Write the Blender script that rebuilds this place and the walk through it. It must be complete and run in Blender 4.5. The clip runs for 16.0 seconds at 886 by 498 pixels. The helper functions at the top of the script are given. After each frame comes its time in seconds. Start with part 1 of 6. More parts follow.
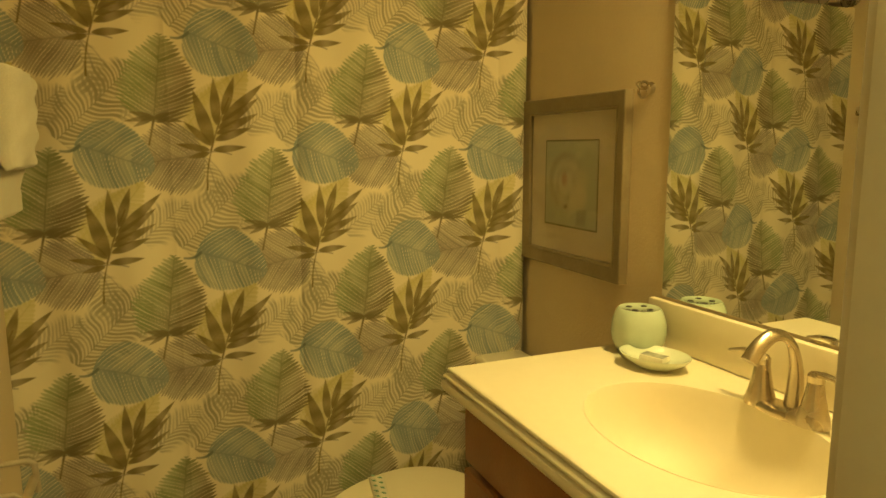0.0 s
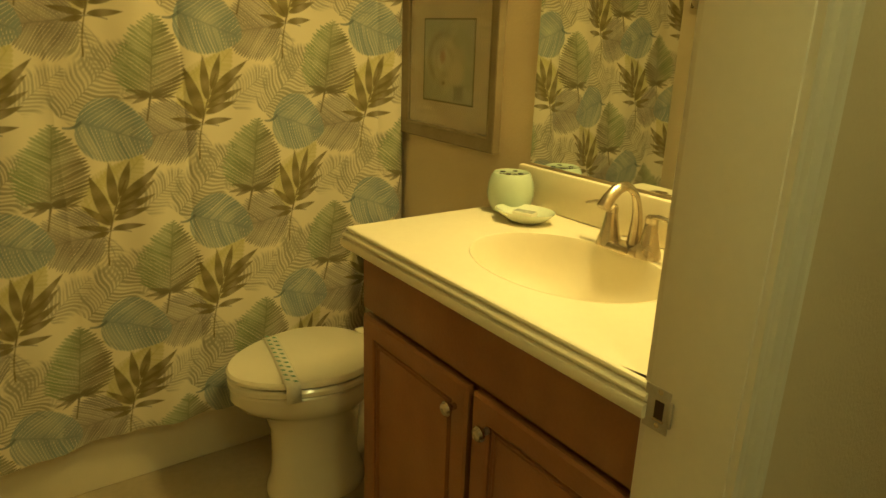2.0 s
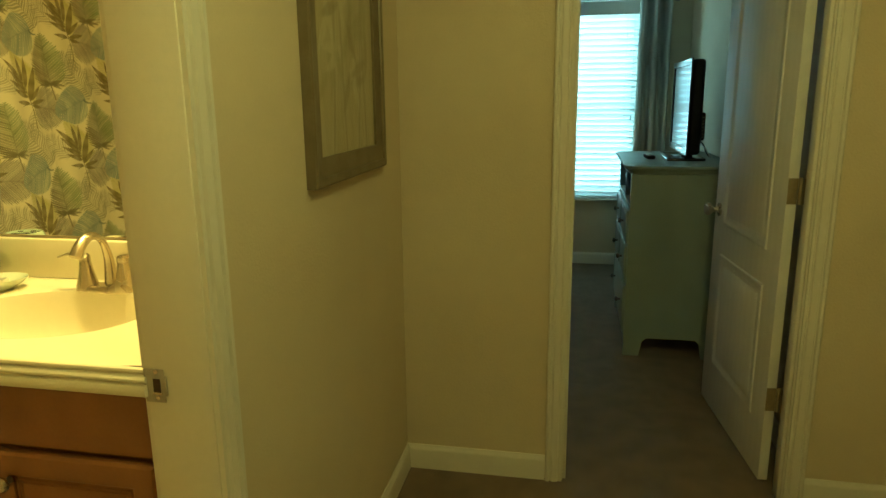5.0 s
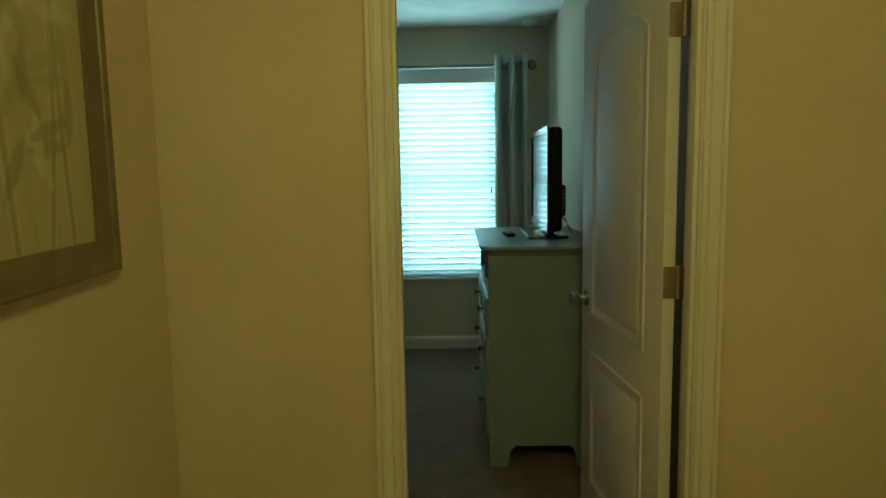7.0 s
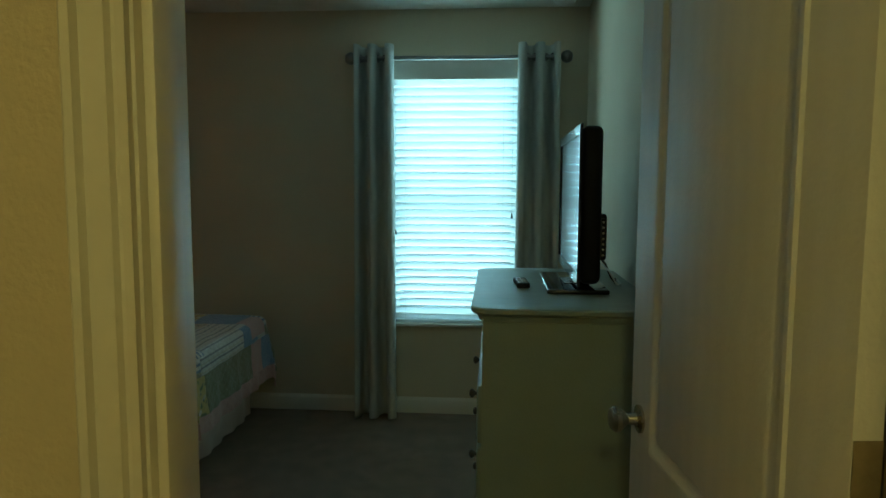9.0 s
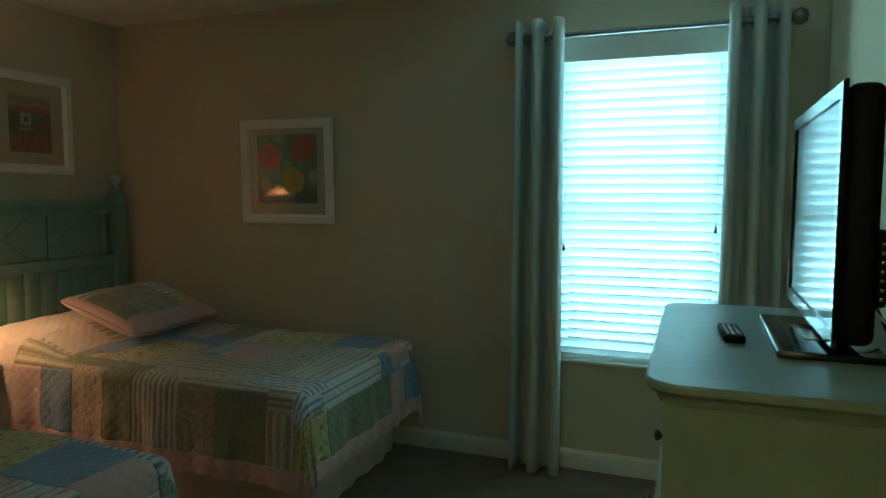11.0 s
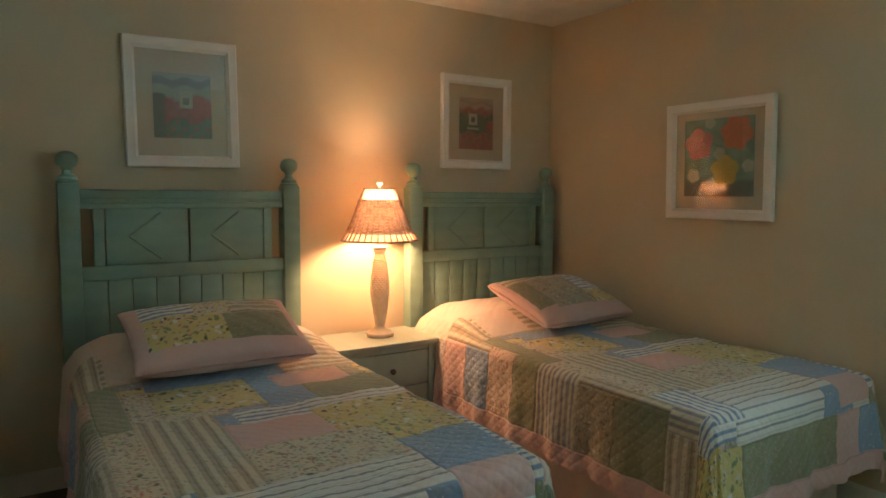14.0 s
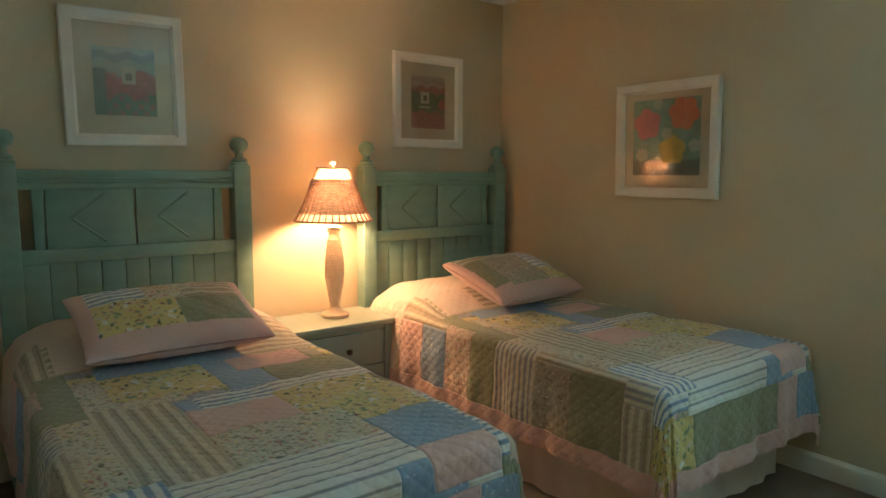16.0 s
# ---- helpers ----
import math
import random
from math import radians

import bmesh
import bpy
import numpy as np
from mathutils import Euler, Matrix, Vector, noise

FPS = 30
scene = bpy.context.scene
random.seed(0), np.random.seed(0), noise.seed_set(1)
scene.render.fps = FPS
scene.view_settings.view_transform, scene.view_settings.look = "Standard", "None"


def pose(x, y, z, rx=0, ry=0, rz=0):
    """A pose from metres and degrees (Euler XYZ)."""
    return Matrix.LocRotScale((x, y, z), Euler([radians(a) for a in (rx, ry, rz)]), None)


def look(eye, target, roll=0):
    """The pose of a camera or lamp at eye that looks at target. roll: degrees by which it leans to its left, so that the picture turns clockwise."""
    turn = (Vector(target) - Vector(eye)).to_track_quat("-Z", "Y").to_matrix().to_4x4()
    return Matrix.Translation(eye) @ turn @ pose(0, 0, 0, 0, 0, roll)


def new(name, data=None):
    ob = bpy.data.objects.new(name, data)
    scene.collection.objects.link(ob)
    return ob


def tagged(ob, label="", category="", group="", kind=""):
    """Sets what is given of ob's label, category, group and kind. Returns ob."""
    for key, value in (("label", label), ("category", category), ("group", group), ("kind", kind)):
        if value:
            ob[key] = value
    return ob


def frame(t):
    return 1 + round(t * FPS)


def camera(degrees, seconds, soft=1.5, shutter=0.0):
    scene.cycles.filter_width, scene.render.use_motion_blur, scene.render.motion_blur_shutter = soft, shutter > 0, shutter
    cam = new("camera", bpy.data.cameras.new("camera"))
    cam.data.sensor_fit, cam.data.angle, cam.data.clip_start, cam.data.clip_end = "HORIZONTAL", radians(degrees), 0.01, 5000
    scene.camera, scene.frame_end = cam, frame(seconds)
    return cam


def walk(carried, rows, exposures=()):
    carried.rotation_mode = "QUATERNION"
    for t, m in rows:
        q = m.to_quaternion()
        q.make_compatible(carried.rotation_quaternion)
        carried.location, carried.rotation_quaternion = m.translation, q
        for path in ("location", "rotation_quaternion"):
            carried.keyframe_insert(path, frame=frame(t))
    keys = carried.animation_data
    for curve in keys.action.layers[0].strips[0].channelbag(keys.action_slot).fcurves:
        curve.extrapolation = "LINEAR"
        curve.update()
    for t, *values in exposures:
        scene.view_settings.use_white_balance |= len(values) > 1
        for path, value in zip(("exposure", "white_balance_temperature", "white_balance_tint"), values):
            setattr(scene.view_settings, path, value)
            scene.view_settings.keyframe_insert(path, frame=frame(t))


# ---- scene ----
cam = camera(67.0, 16.0)
PATH = [
    (0, (-0.002, 0.372, 1.442), (0.766, 2.194, 1.143), -0.2),
    (0.5, (-0.037, 0.38, 1.437), (0.877, 2.119, 1.06), 0.3),
    (1, (-0.081, 0.358, 1.419), (0.883, 2.037, 0.92), 0.7),
    (1.5, (-0.122, 0.321, 1.407), (0.904, 1.943, 0.844), 1.3),
    (2, (-0.157, 0.268, 1.415), (0.952, 1.816, 0.806), 1.9),
    (2.5, (-0.193, 0.191, 1.417), (1.017, 1.661, 0.804), 2.0),
    (3, (-0.251, 0.109, 1.422), (1.065, 1.495, 0.833), 0.7),
    (3.5, (-0.308, 0.064, 1.429), (1.218, 1.224, 0.859), 0.9),
    (4, (-0.376, 0.038, 1.437), (1.36, 0.875, 0.902), 0.7),
    (4.5, (-0.423, 0.017, 1.444), (1.427, 0.596, 0.95), -0.0),
    (5, (-0.455, 0.01, 1.449), (1.457, 0.392, 1.003), -0.7),
    (5.2, (-0.462, 0.01, 1.452), (1.464, 0.341, 1.023), -0.8),
    (7.3, (0.373, -0.167, 1.446), (2.359, -0.178, 1.211), -1.0),
    (7.5, (0.511, -0.192, 1.429), (2.496, -0.229, 1.192), -0.9),
    (8, (0.794, -0.243, 1.442), (2.781, -0.235, 1.214), -1.7),
    (8.2, (0.887, -0.257, 1.446), (2.875, -0.225, 1.228), -1.1),
    (10.3, (1.817, -0.373, 1.403), (3.757, 0.088, 1.243), -0.1),
    (10.5, (1.866, -0.369, 1.402), (3.787, 0.162, 1.241), 0.0),
    (11, (1.989, -0.326, 1.407), (3.855, 0.375, 1.248), 0.2),
    (11.5, (2.092, -0.282, 1.388), (3.876, 0.609, 1.239), 0.4),
    (12, (2.157, -0.258, 1.373), (3.837, 0.817, 1.229), 0.3),
    (12.5, (2.237, -0.266, 1.378), (3.781, 0.996, 1.225), 0.5),
    (13, (2.271, -0.257, 1.364), (3.663, 1.17, 1.206), 0.3),
    (13.5, (2.308, -0.26, 1.36), (3.55, 1.3, 1.201), 0.3),
    (14, (2.302, -0.239, 1.363), (3.378, 1.44, 1.2), 0.3),
    (14.5, (2.319, -0.224, 1.364), (3.212, 1.558, 1.197), 0.3),
    (15, (2.325, -0.212, 1.373), (3.204, 1.576, 1.2), 0.3),
    (15.5, (2.298, -0.199, 1.377), (3.295, 1.524, 1.184), 0.4),
    (16, (2.247, -0.202, 1.366), (3.459, 1.373, 1.141), 0.2),
]
EXPOSURES = [(0.0, -0.25, 6500, 11), (1.0, -0.38, 6500, 8), (2.0, -0.28, 6350, 4), (3.0, 0.04, 6250, 0), (4.0, 0.24, 6200, -4), (5.2, 0.12, 6200, -6), (7.3, -0.1, 6300, 0), (8.2, -0.42, 6250, 2), (10.3, 0.12, 6000, 0), (11.0, 0.15, 5900, -4), (12.0, 0.38, 5950, -1), (12.5, 0.8, 6300, 8), (13.0, 1.05, 6700, 19), (13.5, 1.3, 6750, 21), (14.5, 1.53, 6700, 18), (15.0, 1.53, 6550, 15), (16.0, 1.55, 6400, 11)]
walk(cam, [(t, look(eye, target, roll)) for t, eye, target, roll in PATH], EXPOSURES)

# ---- light ----
world = bpy.data.worlds.new("world")
scene.world = world
world.use_nodes = True
sky = world.node_tree.nodes.new("ShaderNodeTexSky")
sky.sky_type, sky.sun_disc = "NISHITA", False
sky.sun_elevation, sky.sun_rotation = radians(50), radians(200)
world.node_tree.links.new(sky.outputs[0], world.node_tree.nodes["Background"].inputs[0])
world.node_tree.nodes["Background"].inputs[1].default_value = 0.1


def area_lamp(name, m, sx, sy, watts, colour):
    data = bpy.data.lights.new(name, "AREA")
    data.shape, data.size, data.size_y, data.energy, data.color = "RECTANGLE", sx, sy, watts, colour
    ob = new(name, data)
    ob.matrix_world = m
    return ob


def bulb_lamp(name, x, y, z, watts, colour, radius):
    data = bpy.data.lights.new(name, "POINT")
    data.energy, data.color, data.shadow_soft_size = watts, colour, radius
    ob = new(name, data)
    ob.location = (x, y, z)
    return ob


WARM = (1.0, 0.73, 0.21)
area_lamp("vanity_light", look((1.03, 1.12, 2.12), (0.76, 1.22, 0.9)), 0.5, 0.12, 22.5, WARM)
bulb_lamp("hall_light", 0.12, -0.24, 2.34, 20.0, (1.0, 0.90, 0.32), 0.1)
area_lamp("daylight", look((5.62, -0.065, 1.39), (0.0, -0.065, 1.25)), 1.0, 1.75, 90.0, (0.45, 0.85, 1.0))
bulb_lamp("lamp_bulb", 3.97, 3.0, 1.245, 13.2, (1.0, 0.60, 0.31), 0.06)

# ---- materials ----


def material(name, colour, rough=0.6, second=None, scale=6.0, fine=90.0, bump=0.05, metal=0.0, spread=0.12, coat=0.0, sheen=0.0, attribute="", wave=None, through_light=0.0, gloss=0.5):
    """A surface with two scales of variation: colour runs to second by a broad noise, a fine noise gives grain and relief."""
    m = bpy.data.materials.new(name)
    m.use_nodes = True
    nt = m.node_tree
    bsdf = nt.nodes["Principled BSDF"]
    coords = nt.nodes.new("ShaderNodeTexCoord")
    broad = nt.nodes.new("ShaderNodeTexNoise")
    broad.inputs["Scale"].default_value, broad.inputs["Detail"].default_value = scale, 4.0
    grain = nt.nodes.new("ShaderNodeTexNoise")
    grain.inputs["Scale"].default_value, grain.inputs["Detail"].default_value = fine, 3.0
    for n in (broad, grain):
        nt.links.new(coords.outputs["Object"], n.inputs["Vector"])
    mix = nt.nodes.new("ShaderNodeMix")
    mix.data_type = "RGBA"
    other = second or tuple(c * 0.86 for c in colour)
    mix.inputs[6].default_value, mix.inputs[7].default_value = (*colour, 1), (*other, 1)
    ramp = nt.nodes.new("ShaderNodeMapRange")
    ramp.inputs[1].default_value, ramp.inputs[2].default_value = 0.35, 0.65
    nt.links.new(broad.outputs["Fac"], ramp.inputs[0])
    nt.links.new(ramp.outputs[0], mix.inputs[0])
    last = mix.outputs[2]
    if attribute:
        att = nt.nodes.new("ShaderNodeAttribute")
        att.attribute_name = attribute
        last = att.outputs["Color"]
    tone = nt.nodes.new("ShaderNodeMix")
    tone.data_type, tone.blend_type = "RGBA", "MULTIPLY"
    tone.inputs[0].default_value = 1.0
    grey = nt.nodes.new("ShaderNodeMapRange")
    grey.inputs[3].default_value, grey.inputs[4].default_value = 1 - spread, 1 + spread
    nt.links.new(grain.outputs["Fac"], grey.inputs[0])
    nt.links.new(last, tone.inputs[6])
    nt.links.new(grey.outputs[0], tone.inputs[7])
    nt.links.new(tone.outputs[2], bsdf.inputs["Base Color"])
    relief = nt.nodes.new("ShaderNodeBump")
    relief.inputs["Strength"].default_value, relief.inputs["Distance"].default_value = min(1.0, bump * 4), 0.004
    height = grain.outputs["Fac"]
    if wave:
        w = nt.nodes.new("ShaderNodeTexWave")
        w.wave_type, w.bands_direction = "BANDS", wave[0]
        w.inputs["Scale"].default_value, w.inputs["Distortion"].default_value, w.inputs["Detail"].default_value = wave[1], wave[2], 3.0
        nt.links.new(coords.outputs["Object"], w.inputs["Vector"])
        grey2 = nt.nodes.new("ShaderNodeMapRange")
        grey2.inputs[3].default_value, grey2.inputs[4].default_value = 1 - wave[3], 1 + wave[3]
        nt.links.new(w.outputs["Fac"], grey2.inputs[0])
        tone2 = nt.nodes.new("ShaderNodeMix")
        tone2.data_type, tone2.blend_type = "RGBA", "MULTIPLY"
        tone2.inputs[0].default_value = 1.0
        nt.links.new(tone.outputs[2], tone2.inputs[6])
        nt.links.new(grey2.outputs[0], tone2.inputs[7])
        nt.links.new(tone2.outputs[2], bsdf.inputs["Base Color"])
    nt.links.new(height, relief.inputs["Height"])
    nt.links.new(relief.outputs[0], bsdf.inputs["Normal"])
    uneven = nt.nodes.new("ShaderNodeMapRange")
    uneven.inputs[3].default_value, uneven.inputs[4].default_value = max(0.02, rough - 0.06), min(1.0, rough + 0.08)
    nt.links.new(broad.outputs["Fac"], uneven.inputs[0])
    nt.links.new(uneven.outputs[0], bsdf.inputs["Roughness"])
    bsdf.inputs["Metallic"].default_value = metal
    bsdf.inputs["Specular IOR Level"].default_value = gloss
    bsdf.inputs["Coat Weight"].default_value = coat
    bsdf.inputs["Sheen Weight"].default_value = sheen
    if through_light:
        clear = nt.nodes.new("ShaderNodeBsdfTranslucent")
        nt.links.new(tone.outputs[2], clear.inputs["Color"])
        blend = nt.nodes.new("ShaderNodeMixShader")
        blend.inputs[0].default_value = through_light
        nt.links.new(bsdf.outputs[0], blend.inputs[1])
        nt.links.new(clear.outputs[0], blend.inputs[2])
        nt.links.new(blend.outputs[0], nt.nodes["Material Output"].inputs[0])
    return m


WALL = material("wall_paint", (0.66, 0.56, 0.40), 0.88, (0.63, 0.53, 0.375), 2.5, 140, 0.09, spread=0.03, gloss=0.2)
CEIL = material("ceiling_paint", (0.78, 0.75, 0.68), 0.85, None, 4, 60, 0.2, spread=0.05)
TRIM = material("white_gloss_trim", (0.75, 0.71, 0.62), 0.42, (0.71, 0.66, 0.56), 3, 70, 0.02, spread=0.03)
DOORPAINT = material("white_door_paint", (0.78, 0.75, 0.70), 0.58, (0.74, 0.71, 0.65), 5, 110, 0.05, spread=0.03, wave=("X", 6.0, 3.0, 0.015), gloss=0.3)
CARPET = material("beige_cut_pile_carpet", (0.205, 0.137, 0.086), 0.95, (0.155, 0.102, 0.063), 9.0, 260, 0.24, spread=0.45, sheen=0.15)
VINYL = material("beige_vinyl_floor", (0.50, 0.42, 0.28), 0.42, (0.40, 0.32, 0.20), 2.2, 40, 0.03, spread=0.12)
COUNTER = material("cream_cultured_marble", (0.82, 0.76, 0.60), 0.48, (0.79, 0.72, 0.55), 3.0, 45, 0.0, spread=0.03)
CABINET = material("stained_maple", (0.30, 0.13, 0.045), 0.38, (0.25, 0.10, 0.033), 5, 120, 0.03, spread=0.08, wave=("Y", 3.0, 4.0, 0.03))
# maple stain cut to about a sixth: recess shade put into the colour
SHADEBROWN = material("shaded_recess_brown", (0.05, 0.022, 0.01), 0.7)
NICKEL = material("brushed_nickel", (0.62, 0.55, 0.44), 0.26, None, 8, 200, 0.01, metal=1.0, spread=0.05)
CHROME = material("polished_chrome", (0.70, 0.68, 0.64), 0.12, None, 8, 200, 0.0, metal=1.0, spread=0.03)
BRASS = material("satin_nickel_hinge", (0.60, 0.54, 0.43), 0.45, None, 30, 200, 0.02, metal=0.7, spread=0.05)
STEEL = material("worn_satin_steel", (0.47, 0.43, 0.36), 0.5, (0.40, 0.36, 0.30), 40, 220, 0.02, metal=0.35, spread=0.06)
HINGE = material("dull_brass_hinge", (0.34, 0.27, 0.16), 0.5, (0.28, 0.22, 0.13), 40, 220, 0.02, metal=0.4, spread=0.06)
# near-black that stands in for the shade inside small holes
HOLESHADE = material("hole_shade", (0.015, 0.012, 0.01), 0.8)
PORCELAIN = material("bone_porcelain", (0.80, 0.74, 0.58), 0.12, (0.78, 0.71, 0.55), 2, 30, 0.0, spread=0.02, coat=0.5)
CERAMIC = material("aqua_glazed_ceramic", (0.50, 0.60, 0.49), 0.15, (0.47, 0.57, 0.46), 10, 60, 0.0, spread=0.04, coat=0.6)
CERAMICPALE = material("pale_aqua_glazed_dish", (0.74, 0.78, 0.66), 0.15, (0.63, 0.71, 0.59), 10, 60, 0.0, spread=0.04, coat=0.6)
TOWEL = material("cream_terry_towel", (0.80, 0.76, 0.64), 0.95, (0.75, 0.70, 0.58), 12, 500, 0.25, spread=0.18, sheen=0.4)
PAPER = material("white_paper_band", (0.80, 0.77, 0.64), 0.7)
GREENINK = material("green_print", (0.20, 0.38, 0.26), 0.7)
SOAPWRAP = material("printed_soap_wrapper", (0.45, 0.48, 0.40), 0.4, (0.2, 0.22, 0.2), 60, 120, 0.02)
FRAMEGOLD = material("champagne_picture_frame", (0.29, 0.24, 0.155), 0.42, (0.25, 0.20, 0.125), 14, 90, 0.03, metal=0.35, spread=0.08)
FRAMEBRONZE = material("bronze_picture_frame", (0.22, 0.175, 0.105), 0.42, (0.18, 0.14, 0.08), 14, 90, 0.03, metal=0.25, spread=0.08)
FRAMEWHITE = material("white_picture_frame", (0.82, 0.79, 0.74), 0.35, (0.78, 0.75, 0.69), 8, 70, 0.03, spread=0.03)
MATBOARD = material("cream_mat_board", (0.78, 0.68, 0.52), 0.85, (0.75, 0.65, 0.49), 10, 220, 0.02, spread=0.04)
MATTAN = material("pinkish_tan_mat_board", (0.68, 0.55, 0.42), 0.85, (0.65, 0.52, 0.39), 10, 220, 0.02, spread=0.04)
SHOWER = material("printed_cotton_curtain", (0.8, 0.75, 0.6), 0.85, fine=700, bump=0.06, spread=0.05, attribute="print", sheen=0.2)
PRINTED = material("printed_paper", (0.7, 0.7, 0.7), 0.75, fine=300, bump=0.01, spread=0.06, attribute="print")
QUILT = material("patchwork_cotton", (0.7, 0.7, 0.7), 0.9, fine=320, bump=0.16, spread=0.10, attribute="print", sheen=0.35)
PINKCOTTON = material("pale_pink_cotton", (0.74, 0.50, 0.44), 0.9, (0.70, 0.46, 0.40), 8, 300, 0.12, spread=0.08, sheen=0.3)
SKIRT = material("cream_pink_bed_skirt", (0.74, 0.60, 0.52), 0.9, (0.70, 0.55, 0.47), 8, 300, 0.08, spread=0.06, sheen=0.2)
SEAFOAM = material("seafoam_painted_wood", (0.235, 0.365, 0.295), 0.42, (0.21, 0.335, 0.265), 7, 130, 0.05, spread=0.06, wave=("Z", 4.0, 6.0, 0.03))
PALEGREEN = material("pale_green_painted_wood", (0.335, 0.395, 0.345), 0.36, (0.305, 0.365, 0.318), 6, 130, 0.04, spread=0.05, wave=("X", 4.0, 6.0, 0.02))
KNOBDARK = material("dark_pewter_knob", (0.10, 0.085, 0.07), 0.35, metal=0.7)
BLACKGLOSS = material("black_gloss_plastic", (0.010, 0.010, 0.012), 0.10, None, 5, 60, 0.0, spread=0.02, coat=0.5)
BLACKMATT = material("black_matt_plastic", (0.007, 0.007, 0.010), 0.58, None, 20, 200, 0.05, gloss=0.2)
SCREEN = material("dark_glossy_screen", (0.008, 0.010, 0.012), 0.12, None, 3, 30, 0.0, spread=0.02, coat=0.0)
SILVER = material("silver_plastic", (0.45, 0.45, 0.46), 0.25, metal=0.8)
DRAPE = material("grey_green_blackout_curtain", (0.56, 0.57, 0.52), 0.85, (0.52, 0.53, 0.48), 5, 380, 0.06, spread=0.06, sheen=0.2, through_light=0.08)
PEWTER = material("pewter_rod", (0.30, 0.28, 0.26), 0.28, metal=0.9)
SLATMAT = material("white_blind_slat", (0.82, 0.84, 0.84), 0.45, (0.79, 0.81, 0.81), 4, 80, 0.02, spread=0.03, through_light=0.32)
CORD = material("white_cord", (0.7, 0.7, 0.68), 0.7)
WICKER = material("brown_wicker", (0.48, 0.29, 0.22), 0.55, (0.34, 0.19, 0.14), 40, 260, 0.12, spread=0.25, through_light=0.16)
LAMPCREAM = material("cream_lamp_finish", (0.74, 0.61, 0.47), 0.40, (0.68, 0.54, 0.40), 25, 120, 0.05, spread=0.08)
LINER = material("thin_shade_liner", (0.84, 0.64, 0.48), 0.8, through_light=0.38)
PLASTICWHITE = material("white_plastic", (0.75, 0.75, 0.72), 0.4)


def plain_node_material(name, kind, colour, rough):
    m = bpy.data.materials.new(name)
    m.use_nodes = True
    nt = m.node_tree
    nt.nodes.remove(nt.nodes["Principled BSDF"])
    node = nt.nodes.new(kind)
    node.inputs["Color"].default_value, node.inputs["Roughness"].default_value = (*colour, 1), rough
    nt.links.new(node.outputs[0], nt.nodes["Material Output"].inputs[0])
    return m


MIRROR = plain_node_material("silvered_mirror", "ShaderNodeBsdfGlossy", (0.86, 0.88, 0.84), 0.005)
GLASS = bpy.data.materials.new("clear_glass")
GLASS.use_nodes = True
_nt = GLASS.node_tree
_clear, _shine, _mix, _face, _pow, _fres = (_nt.nodes.new(k) for k in ("ShaderNodeBsdfTransparent", "ShaderNodeBsdfGlossy", "ShaderNodeMixShader", "ShaderNodeLayerWeight", "ShaderNodeMath", "ShaderNodeMapRange"))
_shine.inputs["Roughness"].default_value = 0.02
_clear.inputs["Color"].default_value = (0.96, 0.98, 0.97, 1)
_face.inputs["Blend"].default_value = 0.5
_pow.operation = "POWER"
_pow.inputs[1].default_value = 5.0
_fres.inputs[3].default_value, _fres.inputs[4].default_value = 0.065, 0.9
_nt.links.new(_face.outputs["Facing"], _pow.inputs[0])
_nt.links.new(_pow.outputs[0], _fres.inputs[0])
_nt.links.new(_fres.outputs[0], _mix.inputs[0])
_nt.links.new(_clear.outputs[0], _mix.inputs[1])
_nt.links.new(_shine.outputs[0], _mix.inputs[2])
_nt.links.new(_mix.outputs[0], _nt.nodes["Material Output"].inputs[0])
BULB = bpy.data.materials.new("lit_frosted_bulb")
BULB.use_nodes = True
BULB.node_tree.nodes["Principled BSDF"].inputs["Emission Color"].default_value = (1.0, 0.72, 0.35, 1)
BULB.node_tree.nodes["Principled BSDF"].inputs["Emission Strength"].default_value = 6.0

# ---- mesh helpers ----


def finish(name, bm, mat, smooth=True):
    bmesh.ops.recalc_face_normals(bm, faces=bm.faces)
    me = bpy.data.meshes.new(name)
    bm.to_mesh(me)
    bm.free()
    me.materials.append(mat)
    if smooth:
        smooth_by_angle(me, 35)
    return me


def smooth_by_angle(me, degrees):
    me.shade_smooth()
    me.set_sharp_from_angle(angle=radians(degrees))


def thing(name, x=0.0, y=0.0, z=0.0, rz=0.0, label="", category="", group="", kind=""):
    ob = new(name)
    ob.matrix_basis = pose(x, y, z, 0, 0, rz)
    ob.empty_display_size = 0.1
    return tagged(ob, label, category, group, kind)


def part(name, bm, mat, parent, label=""):
    ob = new(name, bm if isinstance(bm, bpy.types.Mesh) else finish(name, bm, mat))
    ob.parent = parent
    return tagged(ob, label)


def solo(name, bm, mat, label="", category="", kind="", group=""):
    """A thing made of one mesh."""
    ob = new(name, bm if isinstance(bm, bpy.types.Mesh) else finish(name, bm, mat))
    return tagged(ob, label, category, group, kind)


def box(x0, y0, z0, x1, y1, z1, bevel=0.0, bm=None, seg=2):
    bm = bm or bmesh.new()
    made = bmesh.ops.create_cube(bm, size=1.0, matrix=Matrix.Translation(((x0 + x1) / 2, (y0 + y1) / 2, (z0 + z1) / 2)) @ Matrix.Diagonal((abs(x1 - x0), abs(y1 - y0), abs(z1 - z0), 1)))
    if bevel:
        edges = list({e for v in made["verts"] for e in v.link_edges})
        bmesh.ops.bevel(bm, geom=edges, offset=bevel, segments=seg, profile=0.5, affect="EDGES")
    return bm


